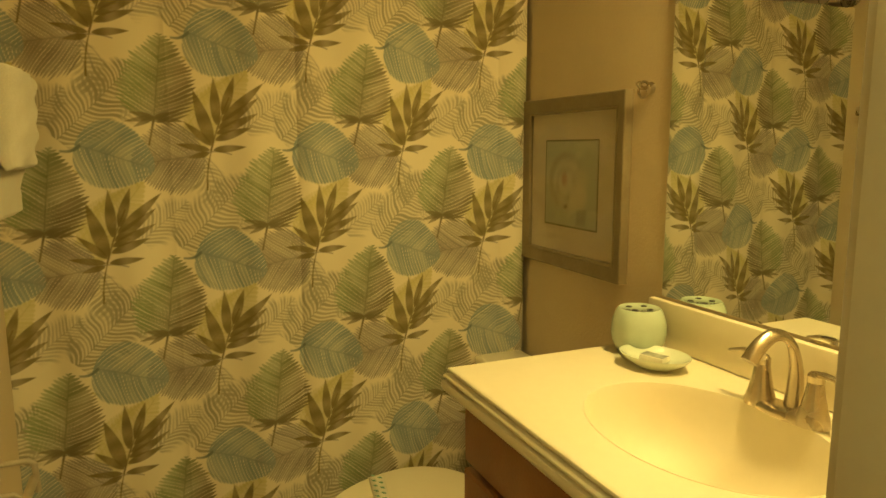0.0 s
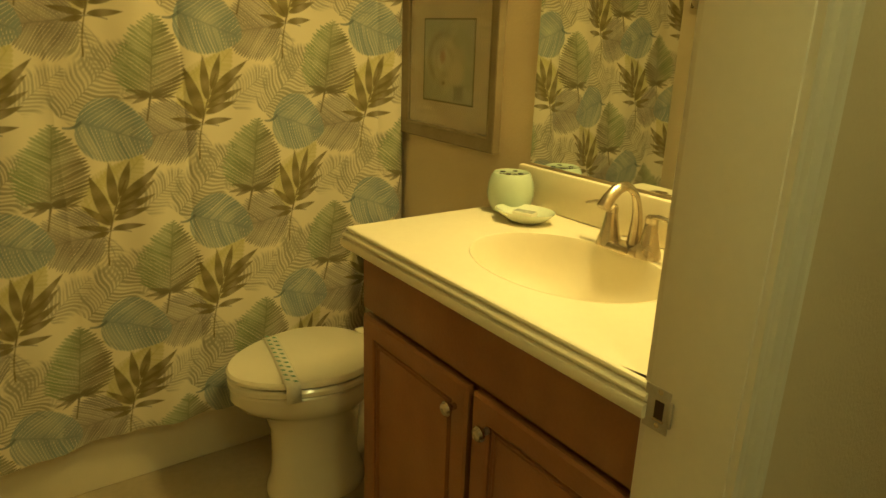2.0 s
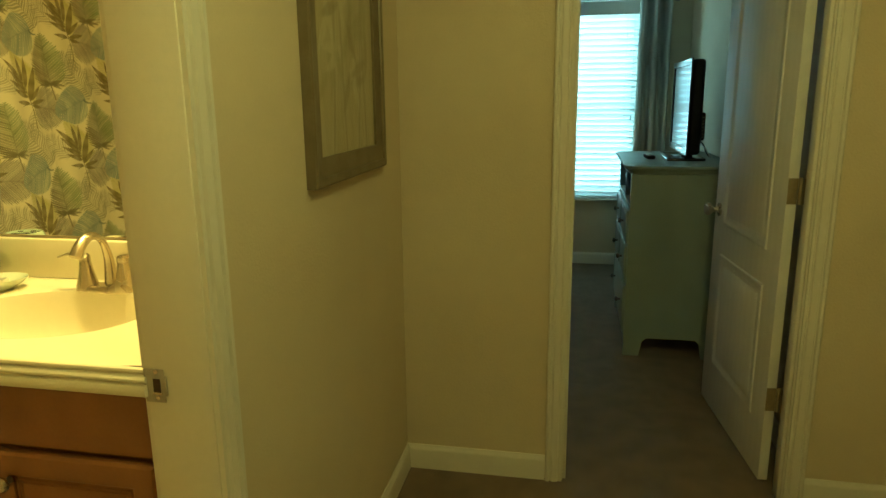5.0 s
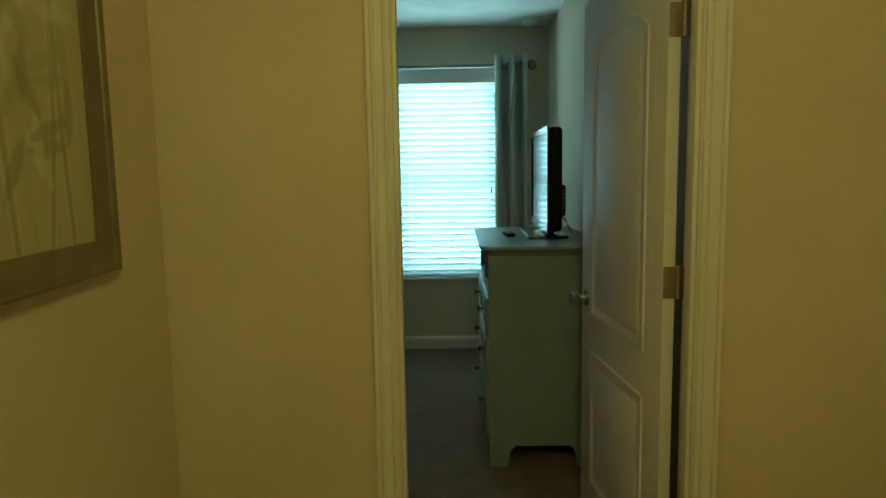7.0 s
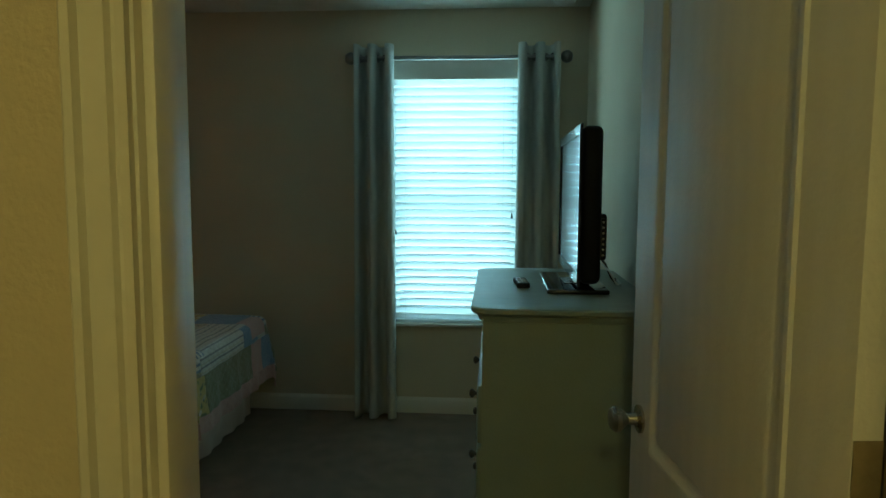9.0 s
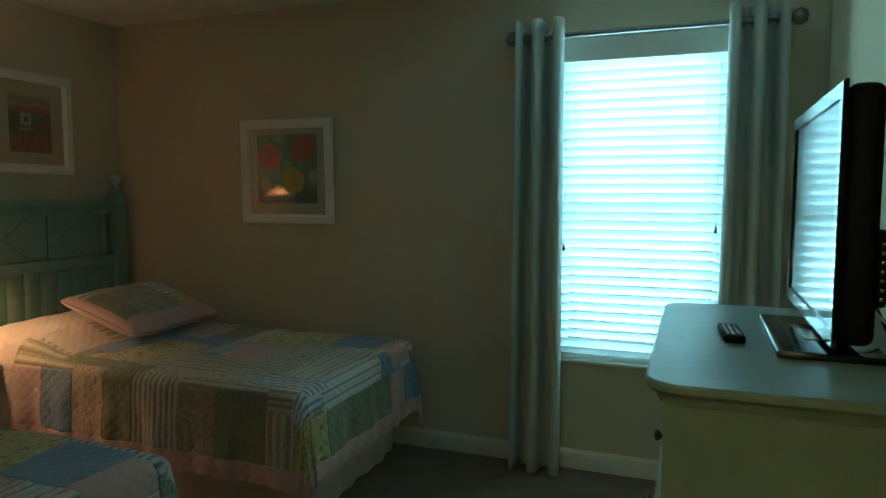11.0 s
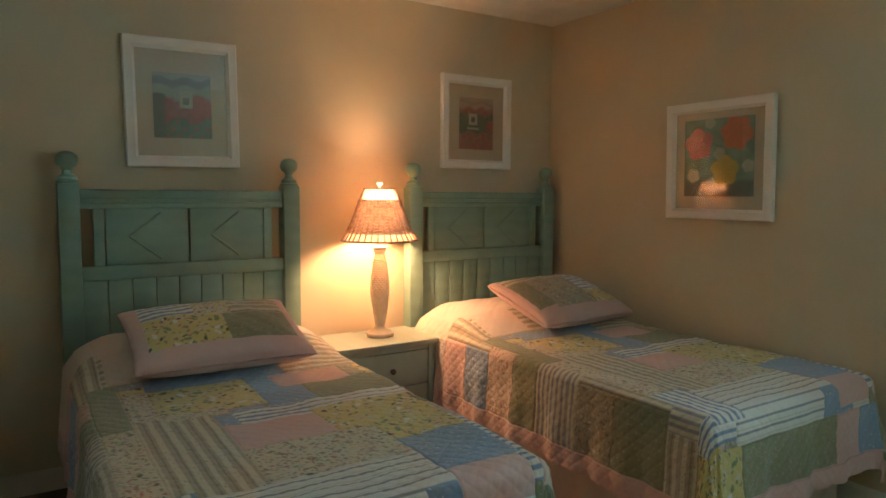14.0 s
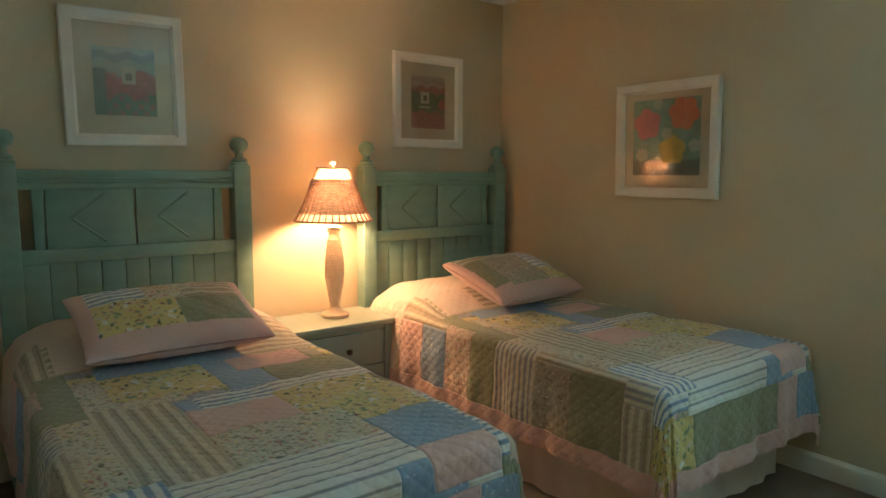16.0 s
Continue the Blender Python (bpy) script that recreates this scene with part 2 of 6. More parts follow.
def lathe(profile, x=0.0, y=0.0, z=0.0, seg=32, axis="z", bm=None, sx=1.0, sy=1.0):
    """Turns (radius, height) pairs about an axis."""
    bm = bm or bmesh.new()
    rings = []
    for r, h in profile:
        ring = []
        for i in range(seg):
            a = 2 * math.pi * i / seg
            p = (r * math.cos(a) * sx, r * math.sin(a) * sy, h)
            if axis == "x":
                p = (p[2], p[0], p[1])
            elif axis == "y":
                p = (p[0], p[2], p[1])
            ring.append(bm.verts.new((p[0] + x, p[1] + y, p[2] + z)))
        rings.append(ring)
    for a, b in zip(rings, rings[1:]):
        for i in range(seg):
            bm.faces.new((a[i], a[(i + 1) % seg], b[(i + 1) % seg], b[i]))
    for ring in (rings[0], rings[-1]):
        bm.faces.new(ring)
    return bm


def tube(points, radius, seg=10, bm=None, flat=1.0):
    """A round bar along points; radius one number or one a point."""
    bm = bm or bmesh.new()
    pts = [Vector(p) for p in points]
    rad = radius if isinstance(radius, (list, tuple)) else [radius] * len(pts)
    rings, side = [], None
    for i, p in enumerate(pts):
        d = (pts[min(i + 1, len(pts) - 1)] - pts[max(i - 1, 0)]).normalized()
        if side is None:
            side = d.orthogonal().normalized()
            if abs(d.z) < 0.99:
                side = d.cross(Vector((0, 0, 1))).normalized()
        side = (side - d * side.dot(d)).normalized()
        up = d.cross(side)
        rings.append([bm.verts.new(p + (side * math.cos(a) + up * math.sin(a) * flat) * rad[i]) for a in (2 * math.pi * k / seg for k in range(seg))])
    for a, b in zip(rings, rings[1:]):
        for i in range(seg):
            bm.faces.new((a[i], a[(i + 1) % seg], b[(i + 1) % seg], b[i]))
    bm.faces.new(rings[0])
    bm.faces.new(rings[-1])
    return bm


def sweep(points, profile, normal, closed=False, bm=None):
    """Draws a profile of (sideways, along normal) pairs along a flat path, mitred at the corners."""
    bm = bm or bmesh.new()
    n = Vector(normal).normalized()
    pts = [Vector(p) for p in points]
    count = len(pts)
    rings = []
    for i, p in enumerate(pts):
        before = (p - pts[i - 1]).normalized() if closed or i else None
        after = (pts[(i + 1) % count] - p).normalized() if closed or i < count - 1 else None
        s1, s2 = (n.cross(d) if d else None for d in (before, after))
        s1, s2 = s1 or s2, s2 or s1
        m = (s1 + s2) / (1 + s1.dot(s2))
        rings.append([bm.verts.new(p + m * a + n * b) for a, b in profile])
    k = len(profile)
    for i in range(count if closed else count - 1):
        a, b = rings[i], rings[(i + 1) % count]
        for j in range(k):
            bm.faces.new((a[j], a[(j + 1) % k], b[(j + 1) % k], b[j]))
    if not closed:
        bm.faces.new(rings[0])
        bm.faces.new(rings[-1])
    return bm


def surface(fn, nu, nv, bm=None, close_u=False):
    """A grid of fn(u, v), u and v from 0 to 1."""
    bm = bm or bmesh.new()
    rows = [[bm.verts.new(fn(i / (nu if close_u else nu - 1), j / (nv - 1))) for i in range(nu)] for j in range(nv)]
    for a, b in zip(rows, rows[1:]):
        for i in range(nu if close_u else nu - 1):
            bm.faces.new((a[i], a[(i + 1) % nu], b[(i + 1) % nu], b[i]))
    return bm


def grid_mesh(name, pts, mat, colours=None):
    """A smooth sheet from an array of nv by nu points, with a colour for each."""
    nv, nu = pts.shape[:2]
    idx = np.arange(nv * nu).reshape(nv, nu)
    faces = np.stack([idx[:-1, :-1], idx[:-1, 1:], idx[1:, 1:], idx[1:, :-1]], -1).reshape(-1, 4)
    me = bpy.data.meshes.new(name)
    me.vertices.add(nv * nu)
    me.vertices.foreach_set("co", pts.reshape(-1).astype(np.float32))
    me.loops.add(len(faces) * 4)
    me.loops.foreach_set("vertex_index", faces.reshape(-1).astype(np.int32))
    me.polygons.add(len(faces))
    me.polygons.foreach_set("loop_start", np.arange(0, len(faces) * 4, 4, dtype=np.int32))
    me.update(calc_edges=True)
    me.shade_smooth()
    me.materials.append(mat)
    if colours is not None:
        att = me.color_attributes.new("print", "FLOAT_COLOR", "POINT")
        att.data.foreach_set("color", np.concatenate([colours.reshape(-1, 3), np.ones((nv * nu, 1))], 1).reshape(-1).astype(np.float32))
    return me


def hash01(*keys):
    """Repeatable random numbers from whole-number arrays."""
    h = np.zeros(np.broadcast(*keys).shape) if len(keys) > 1 else np.zeros(np.shape(keys[0]))
    for i, k in enumerate(keys):
        h = h + np.asarray(k, dtype=float) * (127.1 + 184.6 * i)
    return np.abs(np.sin(h * 0.731 + 0.37) * 43758.5453) % 1.0

# ---- structure ----
CEILING = 2.485


def wall(name, boxes, label):
    bm = bmesh.new()
    for b in boxes:
        box(*b, bm=bm)
    return solo(name, bm, WALL, label, "wall", "structure")


# partition between hall and bathroom, with the bathroom doorway
wall("wall_bathroom_door", [(-1.7, 0.635, 0, -0.23, 0.755, CEILING), (-0.23, 0.635, 2.06, 0.56, 0.755, CEILING), (0.56, 0.635, 0, 1.905, 0.755, CEILING)], "beige painted partition wall with a white-trimmed doorway")
# partition between hall and bedroom, with the bedroom doorway and the closet opening
wall("wall_bedroom_door", [(1.905, -1.5, 0, 2.005, -0.772, CEILING), (1.905, -0.772, 2.06, 2.005, 0.039, CEILING), (1.905, 0.039, 0, 2.005, 1.02, CEILING),
     (1.905, 1.02, 2.06, 2.005, 2.68, CEILING), (1.905, 2.68, 0, 2.005, 3.335, CEILING)], "beige painted partition wall beside the bedroom door")
wall("wall_mirror", [(1.09, 0.755, 0, 1.19, 3.15, CEILING)], "beige painted bathroom wall behind the mirror")
wall("wall_towel", [(-0.47, 0.755, 0, -0.37, 3.15, CEILING)], "beige painted bathroom wall with a towel bar")
wall("wall_tub", [(-0.37, 3.05, 0, 1.09, 3.15, CEILING)], "beige painted wall behind the bathtub")
wall("wall_hall_south", [(-1.7, -1.6, 0, 2.005, -1.5, CEILING)], "plain beige painted hall wall")
wall("wall_hall_west", [(-1.8, -1.6, 0, -1.7, 0.755, CEILING)], "plain beige painted hall wall")
wall("wall_headboards", [(2.005, 3.235, 0, 5.39, 3.335, CEILING)], "beige painted bedroom wall behind the headboards")
wall("wall_television", [(2.005, -0.96, 0, 5.39, -0.86, CEILING)], "beige painted bedroom wall behind the dresser")
WY0, WY1, WZ0, WZ1 = -0.50, 0.37, 0.56, 2.19
wall("wall_window", [(5.39, -0.96, 0, 5.54, WY0, CEILING), (5.39, WY1, 0, 5.54, 3.335, CEILING), (5.39, WY0, 0, 5.54, WY1, WZ0), (5.39, WY0, WZ1, 5.54, WY1, CEILING)], "beige painted bedroom wall with a single window")

solo("ceiling", box(-1.8, -1.6, CEILING, 5.54, 3.335, CEILING + 0.1), CEIL, "off-white textured ceiling", "ceiling", "structure")


def floor_sheet(name, x0, y0, x1, y1, mat, label, z=0.0, step=0.0):
    bm = bmesh.new()
    box(x0, y0, z - 0.08, x1, y1, z, bm=bm)
    return solo(name, bm, mat, label, "floor", "structure")


floor_sheet("floor_carpet", -1.8, -1.6, 5.54, 0.70, CARPET, "beige cut-pile carpet in hall and bedroom")
floor_sheet("floor_bathroom", -0.47, 0.70, 1.19, 3.15, VINYL, "worn beige vinyl bathroom floor")
floor_sheet("floor_bedroom_carpet", 1.905, 0.70, 5.54, 3.335, CARPET, "beige cut-pile carpet under the beds")

CASING = [(0, 0), (0.062, 0), (0.062, 0.014), (0.057, 0.019), (0.048, 0.019), (0.045, 0.010), (0.040, 0.010), (0.037, 0.017), (0.017, 0.015), (0.014, 0.008), (0.010, 0.008), (0.008, 0.012), (0, 0.010)]


def doorway(name, a0, a1, top, low, high, axis, label):
    """Jambs, stops and moulded casings on both faces. axis 'x': the opening spans x, the wall's faces lie at y low and high."""
    ob = thing(name, 0, 0, 0, 0, label, "door frame", kind="structure")

    def at(a, b, z):
        return (a, b, z) if axis == "x" else (b, a, z)

    for nm, p, q in (("jamb", (a0 - 0.015, low - 0.003, 0), (a0, high + 0.003, top)), ("jamb", (a1, low - 0.003, 0), (a1 + 0.015, high + 0.003, top)), ("jamb", (a0 - 0.015, low - 0.003, top), (a1 + 0.015, high + 0.003, top + 0.015))):
        part(nm, box(*at(*p), *at(*q), bevel=0.001), TRIM, ob)
    for face, sign in ((low - 0.003, -1), (high + 0.003, 1)):
        n = at(0, sign, 0)
        path = [at(a0 - 0.004, face, 0), at(a0 - 0.004, face, top + 0.004), at(a1 + 0.004, face, top + 0.004), at(a1 + 0.004, face, 0)]
        nv = Vector(n)
        side = nv.cross(Vector((0, 0, 1)))
        outward = Vector(at(-1, 0, 0))
        if side.dot(outward) < 0:
            path.reverse()
        part("casing", sweep(path, CASING, n), TRIM, ob)
    return ob


door_1 = doorway("door_frame_1", -0.215, 0.545, 2.045, 0.635, 0.755, "x", "white moulded door casing round the bathroom doorway")
door_2 = doorway("door_frame_2", -0.757, 0.024, 2.045, 1.905, 2.005, "y", "white moulded door casing round the bedroom doorway")
door_3 = doorway("door_frame_3", 1.035, 2.665, 2.045, 1.905, 2.005, "y", "white moulded casing round the closet opening")
part("door_stop", box(1.915, 0.012, 0, 1.965, 0.0238, 2.045, 0.002), TRIM, door_2)
part("door_stop", box(1.915, -0.7568, 0, 1.965, -0.745, 2.045, 0.002), TRIM, door_2)
# strike plate with its lip, slot and screws, let into the bathroom jamb
strike = part("strike_plate", box(0.5425, 0.722, 0.914, 0.5448, 0.762, 0.978, 0.0008), STEEL, door_1, "satin nickel strike plate")
# no opening is cut; a dark block paints the slot's inner shade
part("latch_slot_shade", box(0.5415, 0.730, 0.934, 0.5424, 0.744, 0.960), SHADEBROWN, strike)
part("slot_lip", box(0.5410, 0.728, 0.9300, 0.5424, 0.746, 0.9335, 0.0004), NICKEL, strike)
part("lip", box(0.5400, 0.7165, 0.928, 0.5440, 0.7218, 0.966, 0.001), STEEL, strike)
for sz in (0.923, 0.973):
    part("screw", lathe([(0.004, 0), (0.004, 0.001), (0.002, 0.0016)], 0.5424, 0.738, sz, 10, "x"), NICKEL, strike)

BASE = [(0, 0), (0.014, 0), (0.014, 0.078), (0.011, 0.088), (0.006, 0.094), (0.004, 0.100), (0, 0.100)]


def baseboard(points, label="white painted baseboard"):
    """Path along the foot of the walls, with the room on its left."""
    return solo("baseboard", sweep(points, BASE, (0, 0, 1)), TRIM, label, "baseboard", "structure")


baseboard([(1.905, 0.092, 0), (1.905, 0.635, 0), (0.613, 0.635, 0)])
baseboard([(-0.283, 0.635, 0), (-1.7, 0.635, 0), (-1.7, -1.5, 0), (1.905, -1.5, 0), (1.905, -0.825, 0)])
baseboard([(5.39, 3.235, 0), (2.005, 3.235, 0), (2.005, 2.733, 0)])
baseboard([(2.005, 0.967, 0), (2.005, 0.092, 0)])
baseboard([(2.005, -0.825, 0), (2.005, -0.86, 0), (5.39, -0.86, 0), (5.39, 3.235, 0)])
baseboard([(-0.37, 2.28, 0), (-0.37, 0.755, 0), (-0.283, 0.755, 0)])
baseboard([(1.09, 1.61, 0), (1.09, 2.28, 0)])

# ---- bathroom ----


def shower_print(x, z):
    """The curtain's printed leaves: colour for each place on the flat cloth, x by column and z by row."""
    xs, zs = x[0], z[:, 0]
    ground = np.array((0.71, 0.64, 0.48))
    col = np.empty(x.shape + (3,))
    col[:] = ground
    blue, brown = np.array((0.225, 0.275, 0.265)), np.array((0.255, 0.225, 0.185))
    dark, green, umber = np.array((0.155, 0.120, 0.042)), np.array((0.23, 0.29, 0.145)), np.array((0.150, 0.125, 0.065))
    grey, olive = np.array((0.31, 0.285, 0.205)), np.array((0.50, 0.45, 0.19))

    def edge(v, width=0.003):
        return np.clip(v / width + 0.5, 0, 1)

    def axis(ax, az, base, tip, reach):
        """The patch of cloth round a leaf: p runs from its base to its tip, q across."""
        bx, bz, tx, tz = ax + base[0], az + base[1], ax + tip[0], az + tip[1]
        length = math.hypot(tx - bx, tz - bz)
        i0, i1 = np.searchsorted(xs, (min(bx, tx) - reach, max(bx, tx) + reach))
        j0, j1 = np.searchsorted(zs, (min(bz, tz) - reach, max(bz, tz) + reach))
        part_of = (slice(j0, j1), slice(i0, i1))
        dx, dz = xs[i0:i1][None, :] - bx, zs[j0:j1][:, None] - bz
        ca, sa = (tx - bx) / length, (tz - bz) / length
        return part_of, dx * ca + dz * sa, -dx * sa + dz * ca, length

    def blend(where, a, ink):
        a = np.clip(a, 0, 1)[..., None]
        col[where] = col[where] * (1 - a) + ink * a

    def leaf(ax, az, base, tip, half, ink, strength, period, lean, curl, pale, ragged, k, belly=0.6, flat=0.75):
        """A veined leaf: pale veins leave the midrib, run towards the tip and widen to a ragged edge."""
        where, p, q, length = axis(ax, az, base, tip, half + 0.03)
        if not p.size:
            return
        away, side = np.abs(q), np.where(q > 0, 1.0, 2.0)
        u = np.clip(p / length, 0, 1)
        s = (p - lean * away - curl * q * q) / period + 0.22 * np.sin(p * 70 + k) + 0.37 * (q > 0)
        vein = np.floor(s)
        f, rnd = s - vein, hash01(vein, side, k)
        blade = np.abs(2 * f - 1)
        shape = half * np.sin(math.pi * u ** belly) ** flat
        a = edge(shape - ragged * (blade ** 1.5 * 0.8 + 0.5 * rnd) - away, 0.005) * (p > 0) * (p < length)
        thick = 0.10 + 0.22 * hash01(vein, side, k + 3) * np.clip(away / half * 1.5, 0, 1)
        line = np.clip((thick - np.abs(f)) / 0.10 + 0.5, 0, 1) * (0.30 + 0.70 * hash01(vein, side, k + 5)) * np.clip(away / 0.010, 0, 1)
        shade = strength * (0.72 + 0.28 * hash01(vein, side, k + 7) + 0.10 * np.sin(q * 55 + p * 31 + k))
        inks = ink(p / length, q / half) if callable(ink) else ink
        blend(where, a * shade, inks)
        deep = np.clip((0.16 - np.abs(f - 0.62)) / 0.10, 0, 1) * hash01(vein, side, k + 9)
        blend(where, a * deep * 0.35 * strength, inks * 0.62)
        blend(where, a * line * pale, ground * 1.03)
        blend(where, edge(0.0015 - away, 0.002) * (p > -0.004) * (p < length * 0.93) * 0.45 * strength, inks * 0.7)

    def stroke(ax, az, base, tip, wide, ink, strength, bow=0.0, swell=False):
        where, p, q, length = axis(ax, az, base, tip, 0.02 + abs(bow))
        if not p.size:
            return
        u = np.clip(p / length, 0, 1)
        q = q - bow * np.sin(math.pi * u)
        body = wide * (np.sin(math.pi * u ** 0.72) ** 0.9 if swell else 1.0 - 0.35 * u)
        blend(where, edge(body - np.abs(q), 0.0025) * (p > 0) * (p < length) * (strength + 0.10 * np.sin(p * 110)), ink)

    def fern(ax, az, base, tip, half, strength, k):
        where, p, q, length = axis(ax, az, base, tip, half + 0.03)
        if not p.size:
            return
        u = np.clip(p / length, 0, 1)
        away = np.abs(q)
        s = (p - 0.75 * away + 3.0 * q * q + 0.004 * np.sin(q * 90 + k)) / 0.0120 + 0.45 * np.sin(p * 43 + k) + 0.5 * (q > 0)
        rnd = hash01(np.floor(s), np.where(q > 0, 1.0, 2.0), k)
        frond = np.clip((0.26 + 0.12 * rnd - np.abs(s - np.floor(s) - 0.5)) / 0.16 + 0.3, 0, 1)
        reach = half * np.sin(math.pi * (0.08 + 0.92 * u)) ** 0.6 * (0.65 + 0.35 * rnd)
        blend(where, edge(reach - away, 0.02) * (p > 0) * (p < length) * (frond * (0.50 + 0.4 * rnd) + 0.16) * strength, grey)
        blend(where, edge(0.0014 - away, 0.002) * (p > 0) * (p < length) * 0.35 * strength, grey * 0.7)

    def palm_ink(u, v):
        mix = np.clip(0.45 + 0.9 * v + 0.5 * (u - 0.5), 0, 1)[..., None]
        return umber * (1 - mix) + green * mix

    # the slim leaflets of the dark sprig: base, tip and half width
    sprig = (((-0.028, -0.272), (-0.070, -0.132), 0.0170), ((-0.014, -0.222), (-0.018, -0.100), 0.0130), ((0.002, -0.196), (0.034, -0.096), 0.0120), ((-0.002, -0.212), (0.108, -0.112), 0.0125), ((-0.010, -0.232), (0.092, -0.152), 0.0120), ((-0.016, -0.246), (0.090, -0.192), 0.0115),
             ((-0.020, -0.262), (0.074, -0.228), 0.0110), ((-0.026, -0.288), (0.058, -0.280), 0.0095), ((-0.030, -0.276), (-0.096, -0.214), 0.0100), ((-0.034, -0.288), (-0.118, -0.272), 0.0090), ((-0.036, -0.296), (-0.090, -0.308), 0.0080))
    spots = [(-0.107 + 0.537 * i + 0.268 * (j % 2), 1.440 - 0.286 * j) for j in range(-3, 6) for i in range(-2, 4)]
    for n, (ax, az) in enumerate(spots):
        leaf(ax, az, (-0.092, -0.285), (0.070, -0.078), 0.060, olive, 0.82, 0.0130, 0.6, 0.0, 0.34, 0.006, 11 + n, 0.8)
        leaf(ax, az, (-0.130, -0.215), (0.030, -0.092), 0.024, olive, 0.55, 0.0090, 0.6, 0.0, 0.25, 0.004, 41 + n, 0.8)
        stroke(ax, az, (-0.092, -0.050), (0.004, -0.130), 0.0024, olive, 0.70, 0.010)
        stroke(ax, az, (-0.120, -0.262), (-0.010, -0.100), 0.0020, olive, 0.55, -0.008)
        fern(ax, az, (0.150, -0.262), (0.335, -0.070), 0.080, 1.05, 3 + n)
        fern(ax, az, (0.205, -0.030), (0.252, -0.165), 0.046, 0.85, 5 + n)
        fern(ax, az, (-0.215, 0.050), (-0.095, 0.150), 0.052, 0.80, 7 + n)
        fern(ax, az, (0.030, 0.080), (0.150, 0.155), 0.040, 0.65, 9 + n)
    for n, (ax, az) in enumerate(spots):
        leaf(ax, az, (0.218, -0.012), (0.040, -0.040), 0.100, brown, 0.95, 0.0100, 0.95, 0.6, 0.85, 0.020, 60 + n, 0.80, 0.50)
        stroke(ax, az, (0.208, -0.012), (0.288, -0.014), 0.0024, brown, 0.80, 0.007)
        stroke(ax, az, (0.214, -0.018), (0.240, -0.085), 0.0024, brown, 0.65, 0.004)
        stroke(ax, az, (0.210, -0.014), (0.262, -0.070), 0.0022, brown, 0.55, 0.006)
        leaf(ax, az, (-0.082, 0.014), (0.096, -0.050), 0.088, blue, 0.97, 0.0106, 0.55, 2.2, 0.84, 0.004, 100 + n, 0.74, 0.58)
        stroke(ax, az, (-0.070, 0.012), (-0.116, -0.003), 0.0046, blue * 0.62, 0.88, 0.007)
    for n, (ax, az) in enumerate(spots):
        leaf(ax, az, (-0.168, -0.216), (-0.138, 0.010), 0.102, palm_ink, 0.92, 0.0108, 0.50, 0.6, 0.80, 0.024, 140 + n, 0.66, 0.62)
        stroke(ax, az, (-0.166, -0.205), (-0.182, -0.275), 0.0032, umber, 0.88)
        for dx, dz in ((-0.070, -0.012), (0.072, -0.012), (-0.050, -0.026), (0.052, -0.024), (-0.060, 0.012), (0.062, 0.014)):
            stroke(ax, az, (-0.166, -0.203), (-0.166 + dx, -0.203 + dz), 0.0065, umber, 0.82, 0.0, True)
        stroke(ax, az, (-0.046, -0.394), (-0.030, -0.285), 0.0024, dark, 0.85, 0.004)
        stroke(ax, az, (-0.032, -0.290), (0.020, -0.150), 0.0026, dark, 0.85, 0.003)
        for base, tip, wide in sprig:
            stroke(ax, az, base, tip, wide, dark, 0.84, 0.0, True)
    return np.clip(col, 0.01, 0.9)


def shower_curtain():
    ob = thing("shower_curtain", 0.35, 2.26, 0.21, 0, "cream cotton shower curtain printed with blue, green and brown tropical leaves", "shower curtain")
    nu, nv = 720, 880
    u, v = np.meshgrid(np.linspace(0, 1, nu), np.linspace(0, 1, nv))
    x, z = -0.3695 + 1.4435 * u, 0.212 + 1.765 * v
    hang = 1.0 - 0.35 * v
    wave = 0.011 * np.sin(x * 17.5 + 0.6) + 0.007 * np.sin(x * 41 + 1.0) + 0.016 * np.sin(x * 7.1 + 1.9)
    rim = np.exp(-((x - 1.06) / 0.05) ** 2) * 0.02
    crease = 0.010 * np.exp(-np.abs(x - 0.350 - 0.01 * v) / 0.018) - 0.007 * np.exp(-np.abs(x - 0.03) / 0.03) + 0.012 * np.exp(-np.abs(x - 0.985) / 0.022)
    y = wave * hang - rim + crease
    low = 0.012 * np.sin(x * 6.0) * (1 - v) ** 4
    pts = np.stack([x - 0.35, y, z + low - 0.21], -1)
    part("printed_cloth", grid_mesh("printed_cloth", pts, SHOWER, shower_print(x, z)), SHOWER, ob)
    for i in range(12):
        part("curtain_ring", sweep_ring(-0.33 + 1.375 * i / 11 - 0.35, 0.0, 2.0 - 0.21, 0.024, 0.0022), CHROME, ob)
    return ob


def sweep_ring(x, y, z, r, wire, axis="x"):
    bm = bmesh.new()
    pts = []
    for k in range(17):
        a = 2 * math.pi * k / 16
        c, s = r * math.cos(a), r * math.sin(a)
        pts.append((x, y + c, z + s) if axis == "x" else (x + c, y, z + s))
    return tube(pts, wire, 6, bm)


shower_curtain()
rod = thing("shower_rod", 0.36, 2.26, 2.012, 0, "chrome shower rod above the curtain", "curtain rod")
part("bar", tube([(-0.728, 0, 0), (0.728, 0, 0)], 0.0125, 16), CHROME, rod)
for sx in (-0.729, 0.717):
    part("flange", lathe([(0.03, 0), (0.03, 0.004), (0.018, 0.012)], sx, 0, 0, 20, "x"), CHROME, rod)

